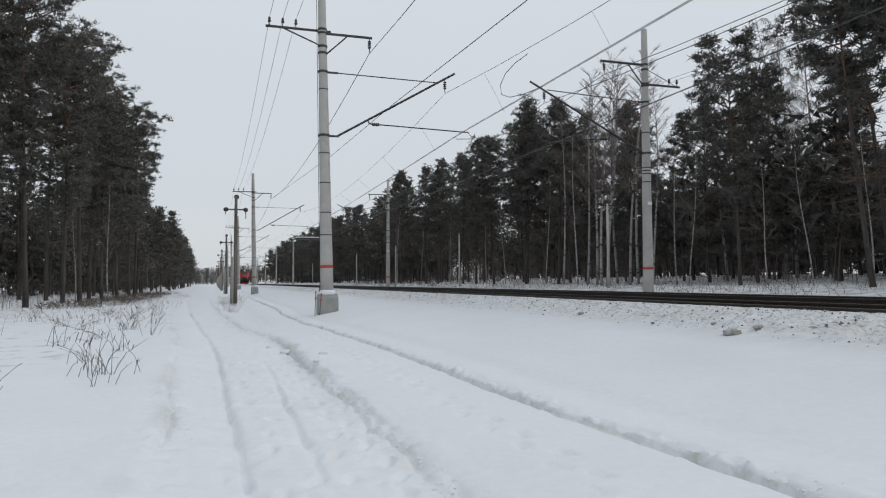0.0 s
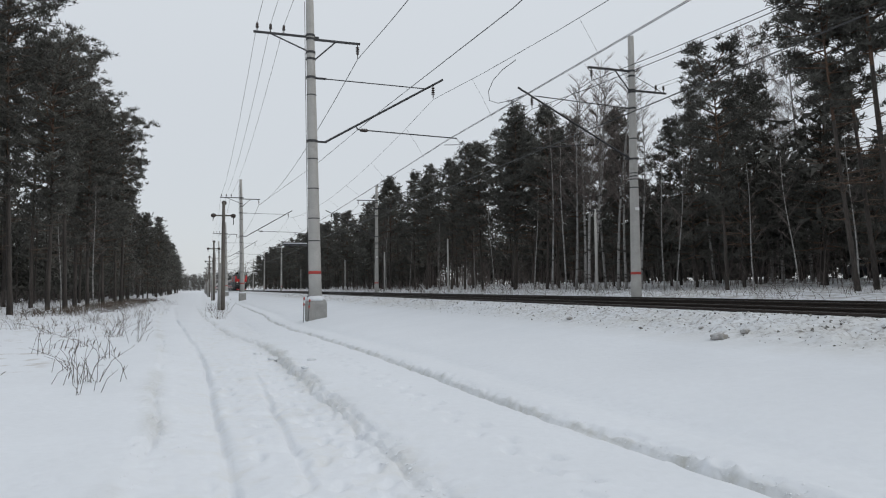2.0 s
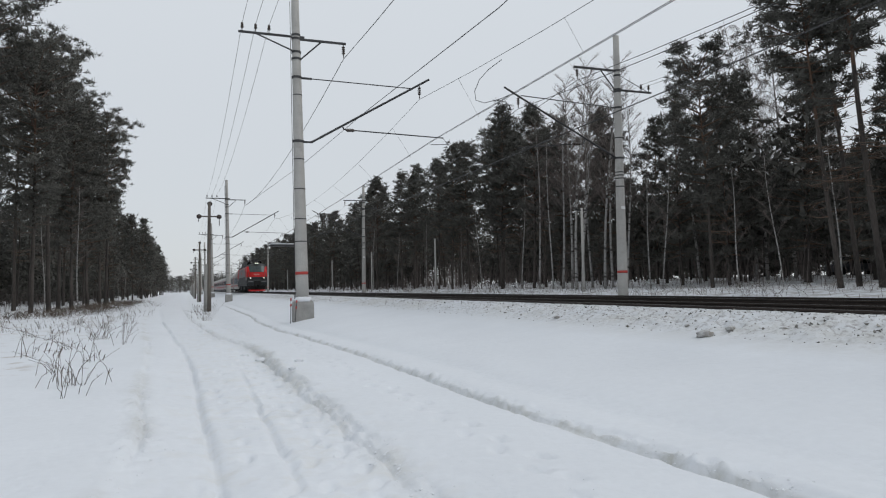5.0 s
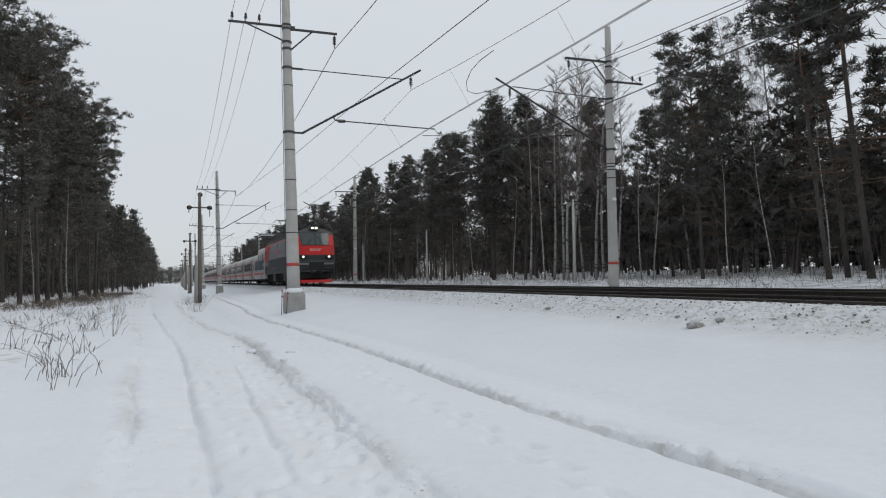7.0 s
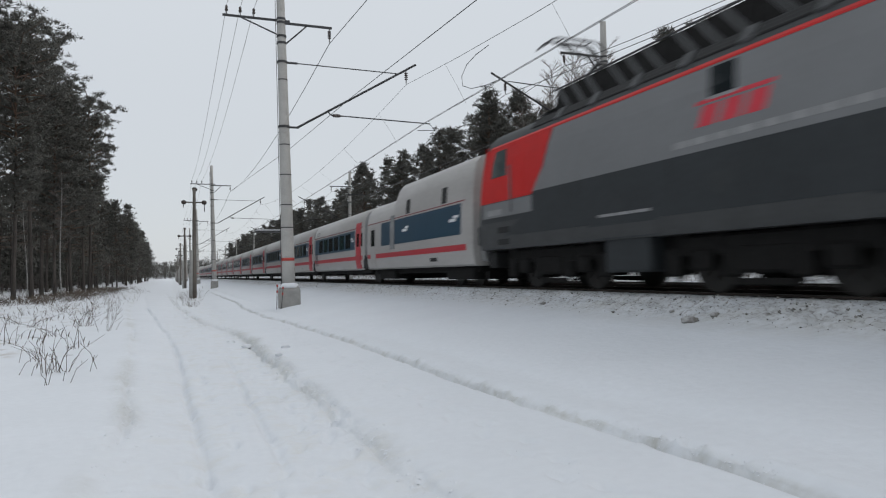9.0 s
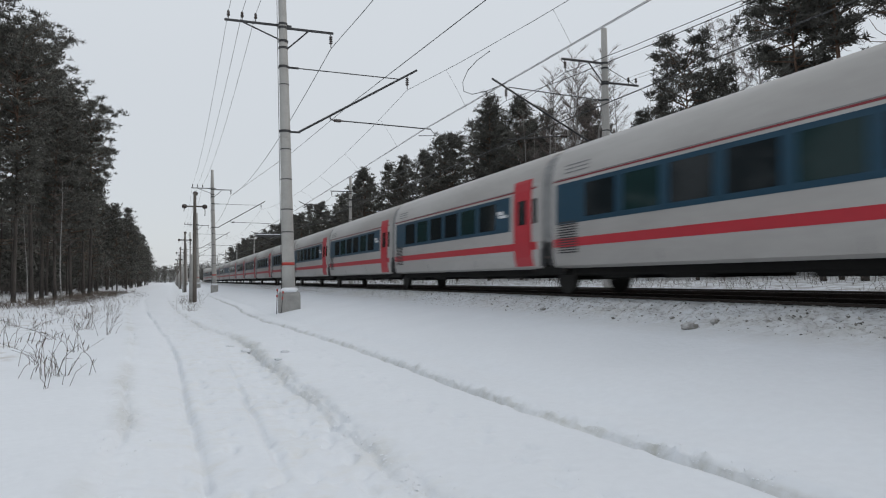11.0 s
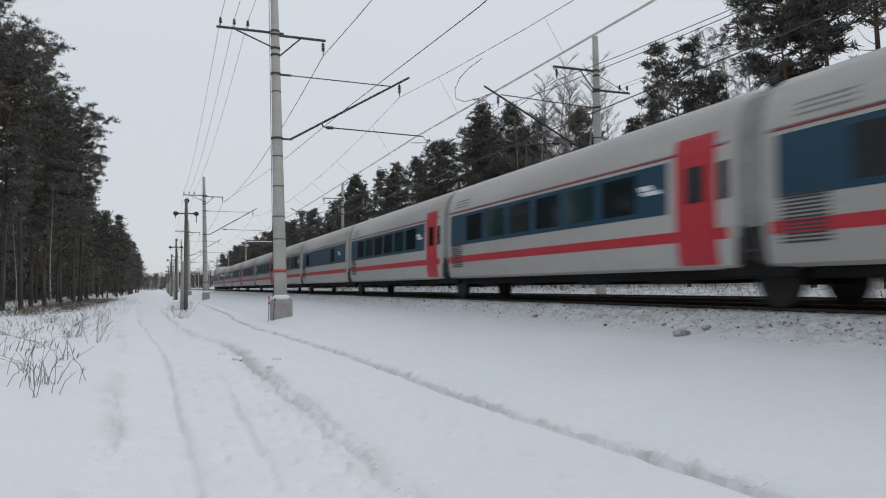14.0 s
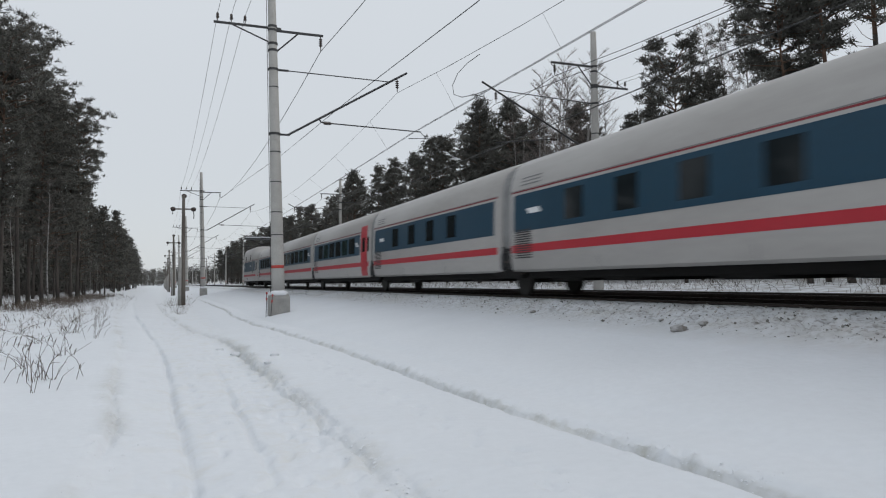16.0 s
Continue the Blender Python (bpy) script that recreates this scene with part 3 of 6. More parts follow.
def far_mast():
    """Catenary mast beyond the far track; the arms point back over it."""
    t = thing("catenary_mast", "pale grey tapered concrete catenary mast with steel arms", "catenary mast", "masts beyond the far track")
    mast_shaft(t, 13.7, 0.5, 0.007, -0.17)
    s = Shape()
    s.box((-1.25, 0, 11.95), (2.55, 0.08, 0.10), 0.008)
    clamp(s, 11.95, 0.17, x0=-0.09), clamp(s, 10.9, 0.18, x0=-0.10)
    s.tube([(-0.16, 0, 10.9), (-1.0, 0, 11.9)], 0.032, 6)
    part("feeder_arm", s, STEEL_DARK, t)
    s = Shape()
    insulator(s, -2.35, 0, 11.9, 4)
    part("insulator", s, PORCELAIN, t)
    s = Shape()
    s.box((0.95, 0, 11.0), (1.9, 0.08, 0.09), 0.008)
    clamp(s, 11.0, 0.18, x0=-0.10), clamp(s, 11.7, 0.17, x0=-0.09)
    s.tube([(0.14, 0, 11.7), (1.65, 0, 11.05)], 0.018, 5)
    part("line_arm", s, STEEL_DARK, t)
    for x in (1.3, 1.75):
        s = Shape()
        s.lathe((x, 0, 11.04), "z", [(0, 0.018), (0.12, 0.018), (0.13, 0.06), (0.19, 0.068), (0.21, 0.035), (0.25, 0.058), (0.31, 0.05), (0.35, 0.02)], 8)
        part("pin_insulator", s, PORCELAIN, t)
    s = Shape()
    clamp(s, 7.6, 0.22, -1, x0=-0.12), clamp(s, 10.1, 0.19, -1, x0=-0.10)
    s.tube([(-0.26, 0, 7.6), (-6.25, 0, 10.65)], 0.048, 8)
    s.tube([(-0.24, 0, 10.1), (-5.4, 0, 10.32)], 0.024, 6)
    part("cantilever", s, STEEL_DARK, t)
    s = Shape()
    insulator(s, -5.55, 0, 10.28, 4)
    part("messenger_insulator", s, PORCELAIN, t)
    s = Shape()
    s.tube([(-2.0, 0, 8.5), (-2.15, 0, 8.2), (-2.3, 0, 8.18)], 0.03, 6)
    s.tube([(-2.7, 0, 8.18), (-5.6, 0, 7.85)], 0.026, 6)
    part("registration_arm", s, STEEL_DARK, t)
    s = Shape()
    s.lathe((-2.75, 0, 8.18), "x", [(0, 0.024), (0.1, 0.03), (0.13, 0.078), (0.18, 0.06), (0.21, 0.078), (0.26, 0.06), (0.29, 0.078), (0.34, 0.06), (0.37, 0.075), (0.44, 0.03)], 10)
    part("rod_insulator", s, PORCELAIN, t)
    for z in (8.6, 6.9, 6.75, 6.6, 6.2):
        s = Shape()
        r = np.interp(z, [0.5, 13.7], [0.262, 0.145])
        s.lathe((-0.17 + 0.007 * z, 0, z), "z", [(-0.025, r + 0.008), (0.025, r + 0.008)], 14)
        part("steel_hoop", s, STEEL_DARK, t)
    s = Shape()
    s.box((-0.14, -0.232, 5.15), (0.22, 0.02, 0.15), 0.004)
    part("number_plate", s, WHITE_PLATE, t, "small white enamel plate")
    return t


NEAR_X, FARM_X = 4.45, 20.0
m1 = near_mast()
m1.matrix_basis = pose(NEAR_X, MAST_Y, 0.12)
for k in [-2, -1] + list(range(1, 10)):
    copy_thing(m1, pose(NEAR_X + 0.01 * k, MAST_Y + MAST_STEP * k, m1.location.z, 0, 0, 0.6 * (k % 3 - 1)))
m2 = far_mast()
m2.matrix_basis = pose(FARM_X, 28.7, 0)
for k in [-2, -1] + list(range(1, 10)):
    copy_thing(m2, pose(FARM_X, 28.7 + FAR_STEP * k, 0, 0.3 * (k % 2), 0, 0.8 * (k % 3 - 1)))


def strung(name, label, supports, sag, radius, sides=4, second=0.0, group=""):
    """A wire through its supports, with sag in every span; second: a twin beside it."""
    s = Shape()
    for off in ([0.0, second] if second else [0.0]):
        pts = []
        for (a, b) in zip(supports[:-1], supports[1:]):
            a, b = np.array(a, float), np.array(b, float)
            n = 10
            for i in range(n):
                u = i / n
                p = a + (b - a) * u
                p[2] -= sag * 4 * u * (1 - u)
                p[0] += off
                pts.append(p)
        pts.append(np.array(supports[-1], float) + (off, 0, 0))
        s.tube(pts, radius, sides)
    t = part(name, s, WIRE, None)
    return tagged(t, label, "overhead wire", group)


ks = list(range(-2, 10))
NY = [MAST_Y + MAST_STEP * k for k in ks]
FY = [28.7 + FAR_STEP * k for k in ks]
dz = m1.location.z
zig = [(0.28 if k % 2 else -0.28) for k in ks]
strung("messenger_wire", "dark stranded messenger wire over the near track", [(NEAR_X + 4.9 + (1.5 if y < 20 else 0), y, 9.42 + dz) for y in NY], 1.1, 0.010)
strung("contact_wire", "twin grooved contact wires over the near track", [(TRACK_X + z, y, 7.85) for y, z in zip(NY, zig)], 0.06, 0.011, second=0.06)
strung("messenger_wire", "dark stranded messenger wire over the far track", [(FARM_X - 5.55, y, 9.68) for y in FY], 1.15, 0.014)
strung("contact_wire", "twin grooved contact wires over the far track", [(FAR_X - z, y, 7.75) for y, z in zip(FY, zig)], 0.06, 0.011, second=0.06)
strung("feeder_wire", "dark aluminium feeder wire hung from the mast arms", [(NEAR_X + 1.62, y, 10.86 + dz) for y in NY], 1.0, 0.016)
strung("feeder_wire", "dark aluminium feeder wire beyond the far track", [(FARM_X - 2.35, y, 11.30) for y in FY], 1.1, 0.016)
strung("feeder_wire", "thick feeder wire slung across towards the track", [(8.3, -60, 9.4), (7.3, -20, 8.6), (7.1, 15, 8.25), (7.1, 27.9, 8.95), (7.0, 43.6, 9.5), (NEAR_X + 1.62, NY[3], 10.86 + dz)], 0.0, 0.016)
for x in (-2.40, -1.88, -1.36):
    strung("line_wire", "thin power line wire on pin insulators", [(NEAR_X + x, y + 0.16, 12.0 + dz) for y in NY], 0.9, 0.008, group="pole line wires")
for x in (1.3, 1.75):
    strung("line_wire", "thin power line wire on pin insulators", [(FARM_X + x, y, 11.36) for y in FY], 0.9, 0.008, group="pole line wires")


def droppers(xm, xc, ys, zm, sag, zc, step):
    s = Shape()
    for a, b in zip(ys[1:4], ys[2:5]):
        for u in np.linspace(0.08, 0.92, 7):
            y = a + (b - a) * u
            z = zm - sag * 4 * u * (1 - u)
            x = xm + (1.5 * (1 - u) if xm < 10 and a < 20 else 0)
            s.tube([(x, y, z), ((x + xc) / 2 + 0.05, y + 0.05, (z + zc) / 2), (xc, y, zc)], 0.005, 4)
    return s


tagged(part("dropper_wires", droppers(NEAR_X + 4.9, TRACK_X, NY, 9.42 + dz, 1.1, 7.83, 7), WIRE), "thin dropper wires between messenger and contact wires", "dropper wire", kind="stuff")
tagged(part("dropper_wires", droppers(FARM_X - 5.55, FAR_X, FY, 9.68, 1.15, 7.72, 7), WIRE), "thin dropper wires over the far track", "dropper wire", kind="stuff")
s = Shape()
arc = [(9.62, 20.2, 8.86), (9.60, 21.2, 8.84), (9.60, 22.0, 8.72), (9.62, 22.5, 8.45), (9.70, 22.6, 8.15), (9.85, 22.2, 7.96), (10.02, 21.4, 7.88), (10.2, 20.2, 7.86)]
s.tube(arc, 0.012, 6)
tagged(part("jumper_cable", s, WIRE), "curved jumper cable linking messenger and contact wires", "cable")


def marker_stake(x, y, h, lean):
    """A thin rod beside the mast's foot with red collars."""
    t = thing("marker_stake", "thin steel stake with faded red collars stuck in the snow", "stake", "stakes at the mast's foot", m=pose(x, y, float(ground_z(x, y)), 0, lean, 0))
    q = Shape()
    q.tube([(0, 0, -0.15), (0, 0, h)], 0.014, 6)
    part("rod", q, STEEL_DARK, t, smooth=True)
    for z in (h - 0.05, h - 0.28):
        q = Shape()
        q.lathe((0, 0, z), "z", [(-0.05, 0.02), (-0.03, 0.032), (0.03, 0.032), (0.05, 0.02)], 8)
        part("collar", q, RED_BAND, t, "faded red collar", smooth=True)


marker_stake(3.78, 27.7, 0.98, 2)
marker_stake(3.92, 27.4, 0.86, 5)


def wood_pole(h=8.2):
    t = thing("utility_pole", "weathered dark utility pole with a cross-arm and round insulators", "utility pole", "old utility poles beside the road")
    s = Shape()
    s.tube([(0.01 * math.sin(z), 0, z) for z in np.linspace(-0.2, h, 8)], np.linspace(0.17, 0.11, 8), 10)
    part("post", s, WOOD_POLE, t, smooth=True)
    s = Shape()
    s.tube([(-0.24, 0, -0.2), (-0.22, 0, 2.2), (-0.18, 0, 3.6)], [0.15, 0.14, 0.12], 8)
    part("stub", s, CONCRETE_OLD, t, "concrete stub tied to the post", smooth=True)
    s = Shape()
    s.box((0, 0.12, h - 1.0), (1.45, 0.10, 0.10), 0.01)
    part("cross_arm", s, WOOD_POLE, t)
    for x, z in ((-0.72, h - 1.0), (0.72, h - 1.0), (0.05, h - 0.02)):
        s = Shape()
        s.lathe((x, 0.12, z), "z", [(-0.17, 0.05), (-0.14, 0.15), (0.0, 0.19), (0.10, 0.16), (0.16, 0.06)], 12)
        part("insulator", s, PORCELAIN, t)
    s = Shape()
    s.tube([(0.72, 0.12, h - 1.1), (0.74, 0.1, h - 1.5), (0.72, 0.1, h - 1.7)], 0.03, 5)
    s.tube([(-0.72, 0.12, h - 1.1), (-0.76, 0.1, h - 1.4)], 0.03, 5)
    part("cable_end", s, BLACK, t)
    return t


wp = wood_pole()
wp.matrix_basis = pose(1.51, 55.0, float(ground_z(1.51, 55)) - 0.05, 0, 0.3, 0)
for k in range(1, 7):
    copy_thing(wp, pose(1.51 + 0.1 * (k % 2), 55.0 + 46 * k, float(ground_z(1.62, 55 + 46 * k)) - 0.05, 0.4 * (k % 2), -0.3, 5 * k))


def light_pole(h=5.4):
    t = thing("line_post", "slim pale concrete post with a short cross-bar", "post", "slim posts along the forest edge")
    s = Shape()
    s.tube([(0, 0, -0.3), (0, 0, h)], [0.10, 0.075], 8)
    part("post", s, CONCRETE, t, smooth=True)
    s = Shape()
    s.box((0, 0, h - 0.12), (0.9, 0.08, 0.08), 0.01)
    for x in (-0.4, 0.4):
        s.lathe((x, 0, h - 0.08), "z", [(0, 0.02), (0.08, 0.05), (0.14, 0.02)], 6)
    part("cross_bar", s, STEEL_DARK, t)
    return t


lp = light_pole()
LP_Y = [39, 67.5, 94, 122, 150, 180, 12, -15]
lp.matrix_basis = pose(24, LP_Y[0], float(ground_z(24, 39)))
for k, y in enumerate(LP_Y[1:]):
    copy_thing(lp, pose(24, y, float(ground_z(24, y)), 0.6 * (k % 2), 0, 20 * k))

# transformer platform carried between two posts beyond the far track
t = thing("transformer_platform", "snow-topped steel transformer platform on two posts", "platform", m=pose(19.0, 134, 0))
for y in (-1.6, 1.6):
    s = Shape()
    s.tube([(0.8, y, 0.4), (0.8, y, 10.4)], [0.2, 0.15], 10)
    part("post", s, CONCRETE, t, smooth=True)
s = Shape()
s.box((-1.6, 0, 9.75), (6.0, 4.2, 0.16), 0.02)
for x in (-4.0, -1.5, 0.8):
    s.box((x, 0, 9.6), (0.12, 4.2, 0.16))
s.tube([(0.8, 0, 7.9), (-3.6, 0, 9.6)], 0.05, 6)
part("deck", s, STEEL_DARK, t)
s = Shape()
s.box((-1.6, 0, 9.93), (5.9, 4.1, 0.2), 0.08)
part("snow_layer", s, CAP_SNOW, t, "layer of snow")

# ---------- tracks ----------
def rail_shape(y0, y1):
    s = Shape()
    prof = [(-0.075, 0), (0.075, 0), (0.075, 0.012), (0.012, 0.03), (0.010, 0.135), (0.036, 0.145), (0.036, 0.176), (0.028, 0.180), (-0.028, 0.180), (-0.036, 0.176), (-0.036, 0.145), (-0.010, 0.135), (-0.012, 0.03), (-0.075, 0.012)]
    s.loft([[(x, y, z) for x, z in prof] for y in np.linspace(y0, y1, 40)])
    return s


rail_me = rail_shape(-420, 900).mesh("rail")
rail_me.materials.append(RAIL)
s = Shape()
s.box((0, 240, 0.1815), (0.05, 1320, 0.003))
head_me = s.mesh("rail_head")
head_me.materials.append(RAIL_TOP)
s = Shape()
s.loft([[(x * 1.35, 0.13 * w, z) for x, z, w in ((-1, -0.12, 1), (-1, 0.06, 0.8), (-0.45, 0.06, 0.8), (-0.35, 0.02, 0.8), (0.35, 0.02, 0.8), (0.45, 0.06, 0.8), (1, 0.06, 0.8), (1, -0.12, 1))], [(x * 1.35, -0.13 * w, z) for x, z, w in ((-1, -0.12, 1), (-1, 0.06, 0.8), (-0.45, 0.06, 0.8), (-0.35, 0.02, 0.8), (0.35, 0.02, 0.8), (0.45, 0.06, 0.8), (1, 0.06, 0.8), (1, -0.12, 1))]])
sleeper_me = s.mesh("sleeper")
sleeper_me.materials.append(SLEEPER)
for x0, lab in ((TRACK_X, "near railway track of dark rails on sooty concrete sleepers"), (FAR_X, "far railway track of dark rails on sooty sleepers")):
    tr = thing("railway_track", lab, "railway track", kind="structure", m=pose(x0, 0, 0))
    for x in (-GAUGE / 2 - 0.036, GAUGE / 2 + 0.036):
        r = part("rail", rail_me, RAIL, tr, m=pose(x, 0, RAIL_Z - 0.183))
        part("rail_head", head_me, RAIL_TOP, r, "polished running surface")
    if x0 == TRACK_X:
        for k in range(290):
            part("sleeper", sleeper_me, SLEEPER, tr, m=pose(0, -4 + 0.545 * k, RAIL_Z - 0.245, 0, 0, 0.4 * math.sin(k * 7.1)))
s = Shape()
st = np.random.default_rng(5)
for k in range(3400):
    u = st.random()
    y = 2 + 70 * u ** 1.6
    x = 7.3 + 2.1 * st.random() ** 0.7
    r = 0.010 + 0.024 * st.random() ** 4
    z = float(0.0)
    a = st.normal(size=(6, 3)) * 0.25
    base = np.array([[1, 0, 0], [0, 1, 0], [-1, 0, 0], [0, -1, 0], [0, 0, 0.8], [0, 0, -0.8]]) + a
    s.add(base * r + (x, y, 0), [(0, 1, 4), (1, 2, 4), (2, 3, 4), (3, 0, 4), (1, 0, 5), (2, 1, 5), (3, 2, 5), (0, 3, 5)])
for q in s.v:
    q[:, 2] += ground_z(q[:, 0].mean(), q[:, 1].mean()) + 0.004
tagged(part("track_gravel", s, BALLAST), "dark gravel scattered on the dirty snow of the track bed", "gravel", kind="stuff")


def clod(name, label, x, y, r, seed, mat):
    bm = bmesh.new()
    bmesh.ops.create_icosphere(bm, subdivisions=3, radius=r)
    for v in bm.verts:
        k = 1 + 0.35 * noise.noise(v.co * (2.2 / r) + Vector((seed, 0, 0))) + 0.15 * noise.noise(v.co * (6 / r))
        v.co = Vector((v.co.x * k * 1.25, v.co.y * k, v.co.z * k * 0.62))
    me = bpy.data.meshes.new(name)
    bm.to_mesh(me)
    bm.free()
    me.polygons.foreach_set("use_smooth", [True] * len(me.polygons))
    ob = part(name, me, mat)
    ob.matrix_basis = pose(x, y, float(ground_z(x, y)) + 0.2 * r)
    return tagged(ob, label, "snow clod", "snow clods")


clod("snow_clod", "lump of grey icy snow thrown beside the track", 7.30, 8.50, 0.11, 3, DIRTY_SNOW)
for x, y, r in ((7.8, 9.5, 0.05), (7.7, 8.4, 0.08), (7.95, 7.65, 0.06), (7.9, 11.5, 0.06), (7.6, 13.5, 0.07), (1.75, 3.95, 0.10), (2.1, 14.2, 0.09), (1.55, 16.3, 0.12), (1.3, 17.6, 0.10), (1.8, 13.0, 0.07)):
    clod("snow_clod", "small dirty snow clod", x, y, r * 0.8, x * 7 + y, DIRTY_SNOW if x > 5 else CAP_SNOW)


def crumbs(seed, count, along, across, rmin, rmax):
    """Small broken lumps of snow along a line of the ground."""
    r = np.random.default_rng(seed)
    s = Shape()
    y = along[0] + (along[1] - along[0]) * r.random(count) ** 1.8
    x = across(y, r)
    z = ground_z(x, y)
    base = np.array([[1, 0, 0], [0.3, 0.95, 0], [-0.8, 0.6, 0], [-0.8, -0.6, 0], [0.3, -0.95, 0], [0.1, 0.1, 0.75], [0, 0, -0.5]])
    faces = [(i, (i + 1) % 5, 5) for i in range(5)] + [((i + 1) % 5, i, 6) for i in range(5)]
    for k in range(count):
        q = rmin + (rmax - rmin) * r.random() ** 3
        v = (base + r.normal(size=(7, 3)) * 0.13) * q * (1, 1, 0.75)
        s.add(v + (x[k], y[k], z[k] - q * 0.15), faces)
    return s


tagged(part("snow_crumbs", crumbs(1, 1000, (3.5, 30), lambda y, r: lane(y, EDGE) + 0.02 + r.normal(size=len(y)) * 0.10, 0.005, 0.026), CAP_SNOW, smooth=False), "broken snow lumps along the ploughed edge", "snow crumbs", kind="stuff")
tagged(part("snow_crumbs", crumbs(2, 700, (3.5, 26), lambda y, r: lane(y, CRUST) + 0.05 + r.normal(size=len(y)) * 0.06, 0.004, 0.015), CAP_SNOW), "broken crust along an old wheel line", "snow crumbs", kind="stuff")
tagged(part("snow_crumbs", crumbs(3, 420, (3.5, 22), lambda y, r: lane(y, BANK) + r.normal(size=len(y)) * 0.13, 0.005, 0.024), CAP_SNOW), "snow lumps along the road's bank", "snow crumbs", kind="stuff")
tagged(part("snow_crumbs", crumbs(4, 900, (3.5, 20), lambda y, r: 0.1 + 2.8 * r.random(len(y)), 0.003, 0.013), CAP_SNOW), "small snow lumps scattered on the road", "snow crumbs", kind="stuff")

# ---------- trees ----------
def blades(r, centres, n, spread, length, width, up=0.45):
    """Needle sprays: n thin triangles round every centre."""
    c = np.repeat(np.asarray(centres), n, axis=0)
    m = len(c)
    c = c + r.normal(size=(m, 3)) * np.array(spread)
    d = r.normal(size=(m, 3)) * (1, 1, 0.75) + (0, 0, up)
    d /= np.linalg.norm(d, axis=1)[:, None]
    q = np.cross(d, r.normal(size=(m, 3)))
    q /= np.linalg.norm(q, axis=1)[:, None] + 1e-9
    ln = (length * (0.55 + 0.9 * r.random(m)))[:, None]
    w = (width * (0.6 + 0.8 * r.random(m)))[:, None]
    v = np.stack([c - q * w, c + q * w, c + d * ln], 1).reshape(-1, 3)
    return v, np.arange(m * 3).reshape(-1, 3)


def limb(a, az, length, rise, droop, n=5):
    u = np.linspace(0, 1, n)
    h = np.stack([np.cos(az) * u * length, np.sin(az) * u * length, rise * length * u - droop * length * u ** 2 + 0.25 * length * u ** 3], -1)
    return np.asarray(a) + h


def pine_parts(seed, h, start, width, count, tufts, dead, point=0.0, needles=16, broad=0.034):
    """Trunk, reddish upper trunk, limbs and a crown of needle pads lying along the limbs."""
    r = np.random.default_rng(seed)
    wood, zs = Shape(), np.linspace(0, h * 0.97, 12)
    bx, by = 0.012 * h * np.sin(zs / h * 3 + seed), 0.010 * h * np.cos(zs / h * 2.4 + seed)
    rad = np.interp(zs / h, [0, 0.04, 0.5, 1], [0.0085 * h + 0.02, 0.0070 * h + 0.01, 0.0050 * h, 0.02])
    cut = 6
    line = np.stack([bx, by, zs], -1)
    wood.tube(line[:cut + 1], rad[:cut + 1], 8)
    upper, limbs = Shape(), Shape()
    upper.tube(line[cut:], rad[cut:], 7)
    pads = []
    for k in range(count):
        u = start + (1 - start) * ((k + r.random()) / count) ** 0.92
        z = u * h
        w = (1 - u) / (1 - start)
        if point:
            prof = math.sin(math.pi * min(1, 0.16 + 0.84 * w ** point)) ** 0.75 * (0.72 + 0.28 * (1 - u))
        else:
            prof = w ** 0.72 * min(1.0, 0.45 + 2.4 * (1 - w)) * 1.12
        ln = width * max(0.14, prof) * (0.45 + 0.75 * r.random())
        az = k * 2.4 + r.random() * 1.4
        a = (np.interp(z, zs, bx), np.interp(z, zs, by), z)
        p = limb(a, az, ln, 0.16 + 0.5 * (u - start) / (1 - start) + 0.14 * r.normal(), 0.25, 5)
        limbs.tube(p, np.linspace(0.035 + 0.010 * ln, 0.010, 5), 4, caps=False)
        # each limb carries flat pads, thicker towards its tip
        for q in range(int(2 + ln * 1.5)):
            w = 0.30 + 0.70 * r.random() ** 0.55
            side = r.normal() * 0.20 * ln * (1.15 - abs(w - 0.7))
            base = np.array([np.interp(w, np.linspace(0, 1, 5), p[:, i]) for i in range(3)])
            pads.append(base + (-math.sin(az) * side, math.cos(az) * side, 0.06 + 0.07 * r.normal()))
    for k in range(dead):
        z = h * (0.20 + (start - 0.18) * r.random())
        az = r.random() * 6.28
        ln = 0.6 + 1.9 * r.random()
        limbs.tube(limb((np.interp(z, zs, bx), np.interp(z, zs, by), z), az, ln, 0.05 - 0.3 * r.random(), 0.1, 4), np.linspace(0.022, 0.007, 4), 4, caps=False)
    for k in range(6):
        pads.append(np.array([bx[-1], by[-1], h * (0.94 + 0.012 * k)]) + r.normal(size=3) * (0.1, 0.1, 0.0))
    pads = np.asarray(pads)
    centres = np.repeat(pads, tufts, axis=0) + r.normal(size=(len(pads) * tufts, 3)) * (0.30, 0.30, 0.10)
    v, f = blades(r, centres, needles, (0.10, 0.10, 0.05), 0.36, broad, 0.55)
    return wood, upper, limbs, Shape().add(v, f.tolist())


def pine(name_seed, h, start, width, count, label, tufts=3, dead=8, point=0.0, needles=16, broad=0.034):
    wood, upper, limbs, crown = pine_parts(name_seed, h, start, width, count, tufts, dead, point, needles, broad)
    t = thing("pine_tree", label, "pine tree", "pines of the forest edge")
    part("trunk", wood, BARK, t, smooth=True)
    part("upper_trunk", upper, BARK_UP, t, "reddish upper trunk", smooth=True)
    tagged(part("branchwork", limbs, BARK_UP, t, "thin reddish limbs", smooth=True), kind="stuff")
    tagged(part("crown", crown, NEEDLE, t, smooth=True), kind="stuff")
    return t


